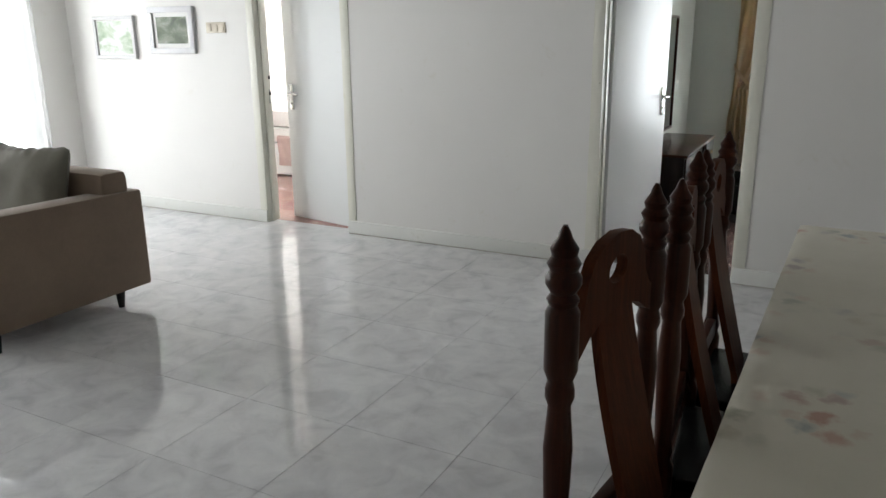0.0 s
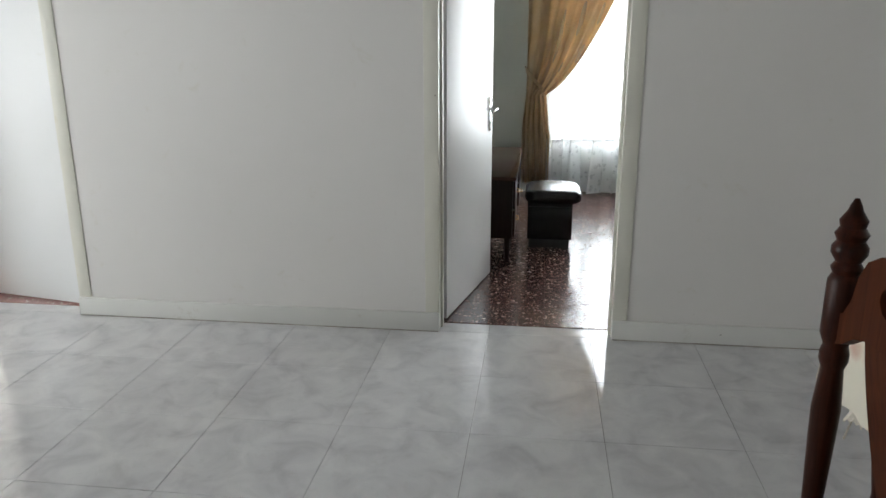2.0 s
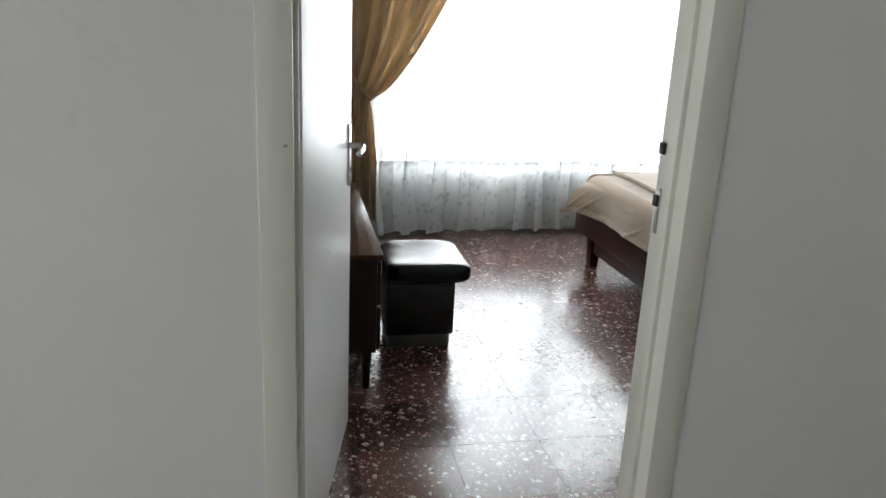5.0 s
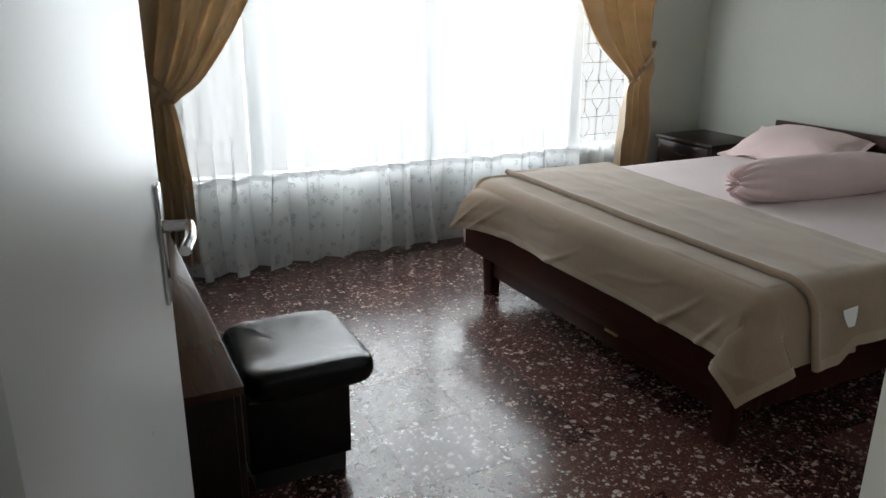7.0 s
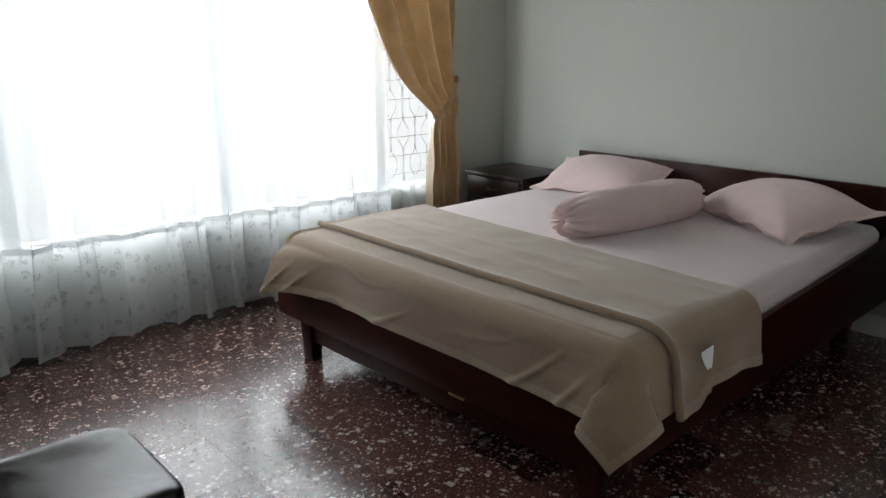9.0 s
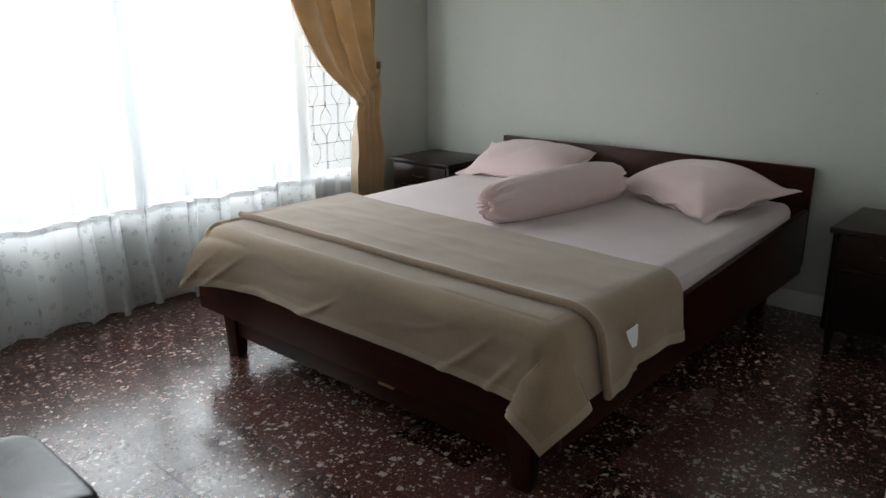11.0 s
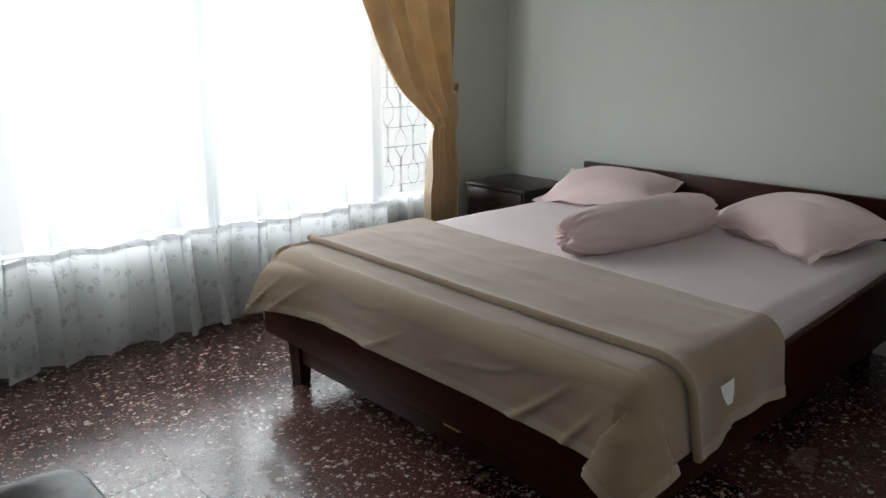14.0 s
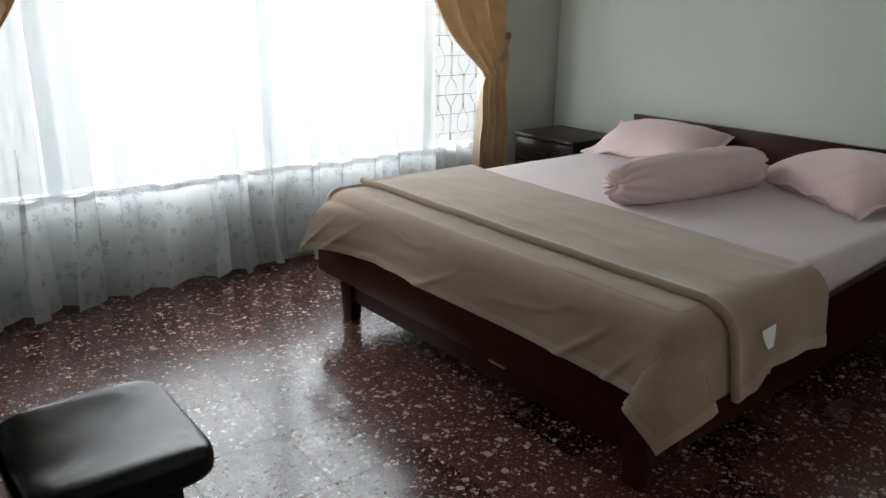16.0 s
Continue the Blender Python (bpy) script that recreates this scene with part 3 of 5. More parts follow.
def grille(x0, x1):
    """Iron strands that run side by side and open into stretched hexagons, crossed by straight rods."""
    g = empty("window_grille", "painted iron grille of stretched hexagons over a narrow side pane", "window grille", "grilles of the side panes")
    y, r = WIN_Y + 0.16, 0.0032
    n = round((x1 - x0) / 0.105)
    step = (x1 - x0) / n
    for k in range(n):
        x = x0 + (k + 0.5) * step
        for s in (-1, 1):
            pts, z = [], SILL - 0.13 + (0.19 if k % 2 else 0.0)
            while z < HEAD:
                for dz, off in ((0.0, 0.0045), (0.055, step * 0.44), (0.115, step * 0.44), (0.17, 0.0045)):
                    pts.append((x + s * off, y, min(max(z + dz, SILL + 0.005), HEAD - 0.005)))
                z += 0.38
            bm = bmesh.new()
            tube(bm, [p for i, p in enumerate(pts) if i == 0 or (Vector(p) - Vector(pts[i - 1])).length > 0.001], r, 6)
            part("bar", bm, IRON, g)
    for z in [0.54 + 0.118 * k for k in range(16)]:
        if z < HEAD - 0.01:
            bm = bmesh.new()
            cyl(bm, (x0 + 0.001, y + 0.008, z), (x1 - 0.001, y + 0.008, z), r, seg=6)
            part("rod", bm, IRON, g)
    return g


grille(2.975, WX1 - 0.002)
grille(WX0 + 0.002, 0.905)


# ---- curtains ----
def net_curtain(name, x0, x1, y, z0, z1, folds, amp, material, label, group, seed, lower=None, band=None):
    c = empty(name, label, "net curtain", group)

    def at(u, z):
        x = x0 + (x1 - x0) * u
        low = max(0.0, min(1.0, (0.75 - z) / 0.75))
        a = amp * (0.75 + 2.1 * low ** 0.6)
        ph = u * folds * 2 * math.pi
        wander = 4.2 * noise.noise(Vector((u * folds * 0.45, z * 0.35, seed)))
        swell = 0.65 + 0.75 * noise.noise(Vector((u * folds * 0.3, 2.0, seed + 2)))
        w = a * (math.sin(ph + wander) * swell + 0.55 * noise.noise(Vector((u * folds * 1.7, z * 0.8, seed + 4))) + 0.9 * noise.noise(Vector((u * folds * 0.33, z * 0.5, seed + 6))))
        sway = 0.06 * low * noise.noise(Vector((u * folds * 0.5, z * 1.6, seed + 9)))
        roll = 0.055 * low ** 0.5 * swell * math.sin(2 * (ph + wander) + 0.5)
        return Vector((x + sway + roll, y + w, z))

    split = band[0] if band else z0
    nu = int(folds * 28)
    hem = lambda u: 0.03 * noise.noise(Vector((u * folds * 0.45, 3.1, seed))) + 0.008 * noise.noise(Vector((u * folds * 2.0, 1.1, seed)))
    bm = bmesh.new()
    grid(bm, nu, 16, lambda u, v: at(u, split + (z1 - split) * v))
    part("net", bm, material, c)
    if band:
        bm = bmesh.new()
        grid(bm, nu, 14, lambda u, v: at(u, (z0 + hem(u)) + (split - z0 - hem(u)) * v))
        part("lower_net", bm, lower, c, "net embroidered with small sprigs, thread greyed as if against the light")
        bm = bmesh.new()
        grid(bm, nu, 2, lambda u, v: at(u, split - 0.006 + (band[1] - split + 0.006) * v) + Vector((0, -0.004, 0)))
        part("lace_edging", bm, LACE_BAND, c, "scalloped lace band across the net")
    return c


net_curtain("net_curtain", 0.42, 2.90, WIN_Y - 0.095, 0.022, 2.42, 13, 0.040, SHEER, "sheer white net curtain with a lace band, floor length", "net curtains", 1.0, SHEER_LOW, (0.494, 0.516))
net_curtain("net_curtain", 2.89, 3.36, WIN_Y - 0.045, 0.02, 0.53, 4, 0.022, SHEER_LOW, "short sheer net below the narrow pane", "net curtains", 7.0)


def drape(name, post, sgn, label, seed):
    """A satin drape drawn aside by a tie-back; sgn points from the wall side to the window."""
    d = empty(name, label, "curtain", "gold drapes")
    TIE = 0.93

    def width(z):
        if z > TIE:
            return 0.165 + 0.42 * ((z - TIE) / 0.5) ** 0.65
        k = (TIE - z) / (TIE - 0.1)
        return 0.165 + 0.085 * min(1.0, k * 2.2) ** 0.7

    def shape(u, v):
        z = 0.11 + (2.45 - 0.11) * v
        w = width(z)
        back = 0.0 if z > TIE else -0.03 * min(1, (TIE - z) / 0.3)
        x = post + sgn * (back + w * u)
        pinch = min(1.0, abs(z - TIE) / 0.25)
        amp = 0.016 + 0.034 * pinch
        ph = u * 2 * math.pi * 4.6 + 1.8 * noise.noise(Vector((u * 3, z * 1.2, seed)))
        sag = 0.045 * math.exp(-((z - TIE - 0.07) / 0.09) ** 2)
        y = WIN_Y - 0.155 - sag + amp * math.sin(ph) + 0.012 * noise.noise(Vector((u * 9, z * 3, seed)))
        return Vector((x, y, z))

    bm = bmesh.new()
    grid(bm, 90, 70, shape, 0.0015)
    part("cloth", bm, GOLD, d)
    bm = bmesh.new()
    cx, cy = post + sgn * 0.083, WIN_Y - 0.165
    pts = []
    for k in range(25):
        a = 2 * math.pi * k / 24
        pts.append((cx + 0.094 * math.cos(a), cy + 0.060 * math.sin(a), TIE + 0.105 - sgn * 0.105 * math.cos(a)))
    rows = [(Vector(p) + Vector((0, 0, -0.022)), Vector(p) + Vector((0, 0, 0.022))) for p in pts]
    grid(bm, 24, 1, lambda u, v: rows[int(round(u * 24))][int(round(v))], 0.003)
    part("tie_back", bm, GOLD, d, "gold satin tie-back band")
    bm = bmesh.new()
    tube(bm, [(post - sgn * 0.008, cy + 0.02, TIE + 0.215), (post - sgn * 0.02, WIN_Y - 0.06, TIE + 0.23), (post - sgn * 0.02, WIN_Y - 0.001, TIE + 0.23)], 0.006, 8)
    part("tie_hook", bm, BRASS, d)
    return d


drape("gold_drape", 0.335, 1, "gold satin curtain tied back beside the window", 2.0)
drape("gold_drape", 3.375, -1, "gold satin curtain tied back near the nightstand", 5.0)

bm = bmesh.new()
cyl(bm, (0.3, WIN_Y - 0.1, 2.46), (3.7, WIN_Y - 0.1, 2.46), 0.014, seg=12)
rail = part("curtain_rail", bm, WINFRAME)
tagged(rail, "long white curtain rail above the bedroom window", "curtain rail")
for x in (0.4, 2.0, 3.6):
    boxpart("bracket", (x - 0.012, x + 0.012, WIN_Y - 0.115, WIN_Y - 0.0005, 2.455, 2.475), WINFRAME, rail, bevel=0.002)


# ---- bed ----
BX0, BX1, BY0, BY1 = 1.81, 3.93, 1.085, 2.865
BTOP = 0.555


def bed():
    b = empty("bed", "dark mahogany double bed with low headboard and pale pink sheet", "bed")
    boxpart("headboard", (BX1, BX1 + 0.032, 1.075, 2.868, 0.24, 0.716), MAHOGANY_Y, b, "dark polished low headboard", bevel=0.006)
    boxpart("foot_rail", (BX0 - 0.012, BX0 + 0.02, BY0 - 0.015, BY1 + 0.010, 0.205, 0.368), MAHOGANY_Y, b, bevel=0.005)
    boxpart("foot_panel", (BX0 + 0.05, BX0 + 0.072, 1.25, 2.70, 0.095, 0.215), MAHOGANY_Y, b, "lower recessed front panel", bevel=0.004)
    boxpart("catch", (BX0 + 0.040, BX0 + 0.051, 1.76, 1.835, 0.158, 0.166), BRASS, b, bevel=0.002)
    for y0 in (BY0 - 0.012, BY1 - 0.013):
        bm = bmesh.new()
        box(bm, BX0 + 0.021, BX1 - 0.001, y0, y0 + 0.025, 0.205, 0.40, 0.005)
        for v in bm.verts:
            if v.co.z > 0.3 and y0 < 1.5:
                v.co.z += 0.02 + 0.10 * (v.co.x - BX0) / (BX1 - BX0)
        part("side_rail", bm, MAHOGANY_X, b)
    boxpart("slat_base", (BX0 + 0.022, BX1 - 0.002, BY0 + 0.015, BY1 - 0.015, 0.27, 0.30), MAHOGANY_X, b, bevel=0.002)
    for x in (1.875, 3.84):
        for y in (1.225, 2.735):
            bm = bmesh.new()
            m = box(bm, x - 0.035, x + 0.035, y - 0.045, y + 0.045, 0.0, 0.268, 0.006)
            for v in bm.verts:
                k = 0.72 + 0.28 * min(1, v.co.z / 0.2)
                v.co.x, v.co.y = x + (v.co.x - x) * k, y + (v.co.y - y) * k
            part("leg", bm, MAHOGANY_Z, b)
    bm = bmesh.new()

    def top(u, v):
        a, c = u * 2 - 1, v * 2 - 1
        sx, sy = math.copysign(abs(math.sin(a * math.pi / 2)) ** 0.9, a), math.copysign(abs(math.sin(c * math.pi / 2)) ** 0.9, c)
        trim = 1 - 0.035 * abs(sx * sy) ** 8
        x = (BX0 + 0.045 + BX1) / 2 + sx * trim * (BX1 - BX0 - 0.055) / 2
        y = (BY0 + BY1) / 2 + sy * trim * (BY1 - BY0) / 2 * 0.972
        edge = max(abs(sx), abs(sy))
        z = BTOP - 0.045 * max(0, (edge - 0.93) / 0.07) ** 2 + wob(x, y, 0, 2.2, 0.004) + wob(x, y, 1, 7, 0.003)
        return (x, y, z)
    grid(bm, 60, 60, top)
    rim = [e for e in bm.edges if e.is_boundary]
    ex = bmesh.ops.extrude_edge_only(bm, edges=rim)
    for v in [g for g in ex["geom"] if isinstance(g, bmesh.types.BMVert)]:
        v.co.z = 0.301
    part("mattress", bm, SHEET, b, "mattress in a pale pink fitted sheet")
    # the bed stands a degree askew to the wall
    b.matrix_basis = Matrix.Translation((1.795, 1.975, 0)) @ pose(0, 0, 0, 0, 0, 1.1) @ Matrix.Translation((-1.81, -1.975, 0))
    return b


bed()


def bend(d, r):
    """Out and down for a cloth d past an edge rounded by r."""
    if d <= 0:
        return d, 0.0
    q = r * math.pi / 2
    if d < q:
        return r * math.sin(d / r), r * (1 - math.cos(d / r))
    return r, r + (d - q)


def blanket():
    """A wool blanket over the foot of the bed: a single layer that hangs down, and a doubled band above it."""
    b = empty("blanket", "beige wool blanket spread over the bed, partly folded double", "blanket")
    X, Y0, Y1, R = BX0 - 0.028, BY0 - 0.020, BY1 + 0.012, 0.07
    Z0 = BTOP + 0.017

    def blend(t):
        t = max(0.0, min(1.0, t))
        return t * t * (3 - 2 * t)

    def corner_fold(a, k):
        """Plan of the cloth at the near corner, k below the rounded edge: the slack lies over as one flap."""
        s = a / (math.pi / 2)
        g = min(1.0, k / 0.17)
        stops = [(0.0, (X - 0.012 - 0.08 * k, Y0 + R)),
                 (0.18, (X - 0.012, Y0 + R - 0.02 - 0.02 * g)),
                 (0.30, (X - 0.024 - 0.030 * g, Y0 + 0.070 + 0.055 * g)),
                 (0.84, (X + 0.050 + 0.063 * g, Y0 - 0.010 - 0.035 * g)),
                 (1.0, (X + R, Y0 - 0.012 - 0.12 * k))]
        for (s0, p0), (s1, p1) in zip(stops, stops[1:]):
            if s <= s1:
                t = (s - s0) / (s1 - s0)
                x, y = p0[0] + (p1[0] - p0[0]) * t, p0[1] + (p1[1] - p0[1]) * t
                if s1 == 0.84:
                    out = (0.022 + 0.058 * g) * math.sin(t * math.pi) ** 0.7
                    x, y = x - 0.77 * out, y - 0.63 * out
                return x, y
        return stops[-1][1]

    def drape_at(p, q, lift, folds=True):
        du = X + R - p
        dr, dl = Y0 + R - q, q - (Y1 - R)
        z0 = Z0 + lift
        flut = 0.003 * math.sin(q * 7 + 2.0 * noise.noise(Vector((q * 2, 1, 3)))) + 0.006 * noise.noise(Vector((q * 4, p * 3, 2)))
        # slanting pulls with a sharp ridge, as pressed creases leave them
        slant = q * 3.1 + p * 5.0 + 2.6 * noise.noise(Vector((q * 1.7, p * 1.5, 21)))
        ridge = (slant - math.floor(slant))
        flut += 0.015 * max(0.0, 1 - abs(ridge - 0.5) * (8 + 6 * abs(noise.noise(Vector((q * 2.3, 9, 2)))))) * max(0.0, noise.noise(Vector((q * 1.9, 4.0, 6))) + 0.45)
        crease = 0.006 * max(0, noise.noise(Vector((q * 3, p * 16, 4))))
        ripple = 0.006 * math.sin(p * 11 + 1.0) + 0.009 * noise.noise(Vector((p * 6, q * 4, 8)))
        if du > 0 and dr > 0:
            r = math.hypot(du, dr)
            a = math.atan2(dr, du)
            out, down = bend(r, R)
            k = max(0.0, down - R)
            ax, ay = X + R - out * math.cos(a), Y0 + R - out * math.sin(a)
            if not folds:
                return Vector((ax, ay, z0 - down))
            fx, fy = corner_fold(a, k)
            w = blend((down - R * 0.55) / 0.11)
            return Vector((ax + (fx - ax) * w, ay + (fy - ay) * w, z0 - down))
        if du > 0 and dl > 0:
            r = math.hypot(du, dl)
            a = math.atan2(dl, du)
            out, down = bend(r, R)
            o = out + 0.22 * max(0, down - R)
            return Vector((X + R - o * math.cos(a), Y1 - R + o * math.sin(a), z0 - down))
        if du > 0:
            out, down = bend(du, R)
            k = max(0, down - R * 0.6)
            end = max(0.0, (q - 2.40) / 0.44)
            near = blend((q - Y0 - R) / 0.12)
            return Vector((X + R - out - k * 0.08 - (1.3 * flut * min(1, k / 0.12) + crease) * near - 0.012 * (1 - near) * min(1, k / 0.1) - 0.150 * min(1.0, k / 0.165) ** 0.5 * min(1, end) ** 1.9, q - 0.05 * k * min(1, end), z0 - 0.018 * max(0.0, (q - 2.66) / 0.18) ** 2 - down - 0.02 * min(1.0, k / 0.165) * max(0.0, end - 0.7) / 0.3))
        if dr > 0:
            out, down = bend(dr, R)
            k = max(0, down - R * 0.6)
            return Vector((p, Y0 + R - out - k * 0.12 - ripple * min(1, k / 0.12), z0 - down))
        if dl > 0:
            out, down = bend(dl, R)
            return Vector((p, Y1 - R + out, z0 - down))
        return Vector((p, q, z0 - 0.018 * max(0.0, (q - 2.66) / 0.18) ** 2 * blend((2.35 - p) / 0.4) + wob(p, q, 5, 3.0, 0.006) + wob(p, q, 9, 9, 0.002) + 0.5 * crease))

    def lower_edge(v):
        return X + R - 0.252 - 0.014 * (1 - v)

    Q0 = Y0 + R - 0.272
    bm = bmesh.new()

    def single(u, v):
        v = v ** 1.6
        return drape_at(lower_edge(v) + 0.60 * u ** 1.25, Q0 + (2.842 - Q0) * v, 0.0)
    grid(bm, 104, 230, single, 0.005)
    part("lower_layer", bm, BLANKET, b)

    def side_hem(p):
        """How far the doubled layer reaches down the side: a lobe next to the fold, level further on."""
        return 0.238 + 0.050 * blend((2.15 - p) / 0.10) + 0.022 * blend((p - 2.30) / 0.16)

    def front(q):
        return 1.962 + 0.004 * math.sin(q * 3.2) + 0.10 * max(0.0, Y0 + R * 0.4 - q)

    def double_at(k, v):
        p0 = front(1.6)
        back0 = 2.455 + 0.118 * v
        p_edge = p0 + (back0 - p0) * k
        q0 = Y0 + R - side_hem(p_edge)
        q = q0 + (2.822 - q0) * v
        f = front(q)
        p = f + (2.460 + 0.115 * v + 0.010 * math.sin(q * 2.1) - f) * k
        d = p - f
        if k < 0.012:
            turn = (k / 0.012 - 0.5) * math.pi
            p, rise = f + 0.004 - 0.013 * math.cos(turn), 0.014 + 0.013 * math.sin(turn)
        else:
            rise = 0.012 + 0.015 * math.exp(-max(0.0, d) / 0.035)
        tip = min(1.0, max(0.0, (Y0 + R - q) / (R * math.pi / 2))) * math.pi / 2
        return drape_at(p, q, 0.0, False) + rise * Vector((0, -math.sin(tip), math.cos(tip))) - Vector((0, 0.006 * math.sin(tip), 0))
    bm = bmesh.new()
    grid(bm, 72, 170, lambda u, v: double_at(0.012 * u / 0.16 if u < 0.16 else 0.012 + 0.988 * ((u - 0.16) / 0.84) ** 1.7, v), 0.005)
    part("folded_layer", bm, BLANKET, b, "doubled upper layer with a rolled front edge")

    # stitched borders, a little paler than the cloth
    def border(fn, nu, nv):
        bm = bmesh.new()
        rows = grid(bm, nu, nv, fn)
        bm.normal_update()
        flat = [w for row in rows for w in row]
        sign = 1 if sum(w.normal.dot(Vector((-0.6, -0.7, 0.4))) for w in flat) > 0 else -1
        for w in flat:
            w.co += sign * w.normal * 0.0035
        part("border", bm, BLANKET_EDGE, b, "paler stitched border")
    border(lambda u, v: drape_at(lower_edge(v ** 1.6) + 0.030 * u, Q0 + (2.842 - Q0) * v ** 1.6, 0.0), 4, 230)
    border(lambda u, v: drape_at(lower_edge(0) + 0.26 * u, Q0 + 0.030 * v, 0.0), 60, 4)
    border(lambda u, v: double_at(0.02 + 0.98 * u, 0.018 * v), 60, 3)
    bm = bmesh.new()
    grid(bm, 4, 4, lambda u, v: (2.062 + 0.055 * u + (0.018 - 0.030 * u) * (1 - v) ** 2, Y0 - 0.046 - 0.014 * (1 - v) - 0.006 * u * v, 0.458 + 0.052 * v + 0.010 * u * v), 0.001)
    part("care_tag", bm, TAG, b, "small white sewn-in label")
    return b


blanket()


def pillow(name, centre, turn, length, width, height, lean, label, seed, sag=0.0):
    """A soft pillow in a case with a flat sewn flange and pulls at its corners."""
    bm = bmesh.new()
    RIM = 0.90

    def side(s):
        def fn(u, v):
            a, c = u * 2 - 1, v * 2 - 1
            fa, fc = min(1.0, abs(a) / RIM), min(1.0, abs(c) / RIM)
            full = max(0.0, 1 - fa ** 2.5) ** 0.55 * max(0.0, 1 - fc ** 2.5) ** 0.55
            h = height / 2 * full
            pinch = 1 - 0.10 * (1 - c * c) * abs(a) ** 4
            pinch2 = 1 - 0.10 * (1 - a * a) * abs(c) ** 4
            x, y = a * width / 2 * pinch, c * length / 2 * pinch2
            rim = max(0.0, 1 - full * 3)
            wave = 0.010 * rim * noise.noise(Vector((x * 9, y * 9, seed + 3))) + 0.006 * rim * math.sin((y * 31 if abs(a) > abs(c) else x * 31) + seed)
            soft = 0.014 * noise.noise(Vector((x * 4.5, y * 4.5, seed))) * full
            # pulls that run in from the corners
            ang = math.atan2(abs(c), abs(a) + 1e-6)
            pull = 0.006 * math.sin(ang * 17 + 3 * noise.noise(Vector((x * 3, y * 3, seed + 7)))) * (a * a * c * c) ** 0.6 * min(1.0, full * 4)
            fold = 0.007 * max(0.0, 1 - 7 * abs(noise.noise(Vector((x * 3.2 + y * 2, y * 2.2, seed + 11))))) * min(1.0, full * 2)
            droop = -sag * (a * a * 0.4 + c * c)
            z = s * (h + 0.0012) + wave + soft * s + (pull - fold) * (1 if s > 0 else -0.4) + droop
            return (x, y, z)
        return fn
    grid(bm, 54, 66, side(1))
    grid(bm, 54, 66, side(-1))
    bmesh.ops.remove_doubles(bm, verts=bm.verts, dist=0.0004)
    ob = part(name, bm, PINK)
    ob.matrix_basis = pose(*centre, 0, lean, turn)
    return tagged(ob, label, "pillow", "bed pillows")


pillow("pillow", (3.665, 2.545, 0.632), 12, 0.70, 0.47, 0.165, -15, "pale pink flanged pillow against the headboard near the window", 2.0, 0.012)
pillow("pillow", (3.585, 1.52, 0.640), -27, 0.76, 0.52, 0.19, -10, "pale pink flanged pillow lying askew against the headboard", 6.0, 0.022)


def bolster():
    e = empty("bolster", "pale pink bolster pillow with gathered ends", "bolster", at=(3.04, 1.925, 0.640), turn=-7.5)
    L, R = 0.82, 0.102
    bm = bmesh.new()

    def fn(u, v):
        a = v * 2 * math.pi
        s = u * 2 - 1
        r = R * (1 - 0.32 * abs(s) ** 9) * (1 + 0.04 * math.cos(s * 3))
        r += 0.010 * math.sin(a * 13 + 0.8 * math.sin(a * 3)) * abs(s) ** 8 + 0.005 * noise.noise(Vector((s * 3, math.cos(a) * 2, math.sin(a) * 2)))
        z = r * math.sin(a)
        if z < -0.085:
            z = -0.085 + (z + 0.085) * 0.25
        return (s * L / 2, r * math.cos(a), z)
    grid(bm, 60, 104, fn)
    bmesh.ops.remove_doubles(bm, verts=bm.verts, dist=0.0005)
    part("body", bm, PINK, e)
    for s in (-1, 1):
        bm = bmesh.new()

        def end(u, v):
            a = v * 2 * math.pi
            pleat = math.sin(a * 13 + 0.8 * math.sin(a * 3))
            r = (R * 0.653 + 0.010 * pleat) * (1 - u)
            puff = 0.030 * math.sin(min(1, u * 1.25) * math.pi) + 0.016 * pleat * math.sin(max(0.0, 1 - u) * math.pi)
            z = r * math.sin(a)
            return (s * (L / 2 - 0.002 + puff), r * math.cos(a), max(z, -0.085))
        grid(bm, 14, 104, end)
        part("gathered_end", bm, PINK, e, "end gathered into radiating pleats")
        bm = bmesh.new()
        bmesh.ops.create_uvsphere(bm, u_segments=12, v_segments=8, radius=0.012, matrix=Matrix.Translation((s * (L / 2 + 0.004), 0, 0)))
        part("knot", bm, PINK, e)
    return e


bolster()


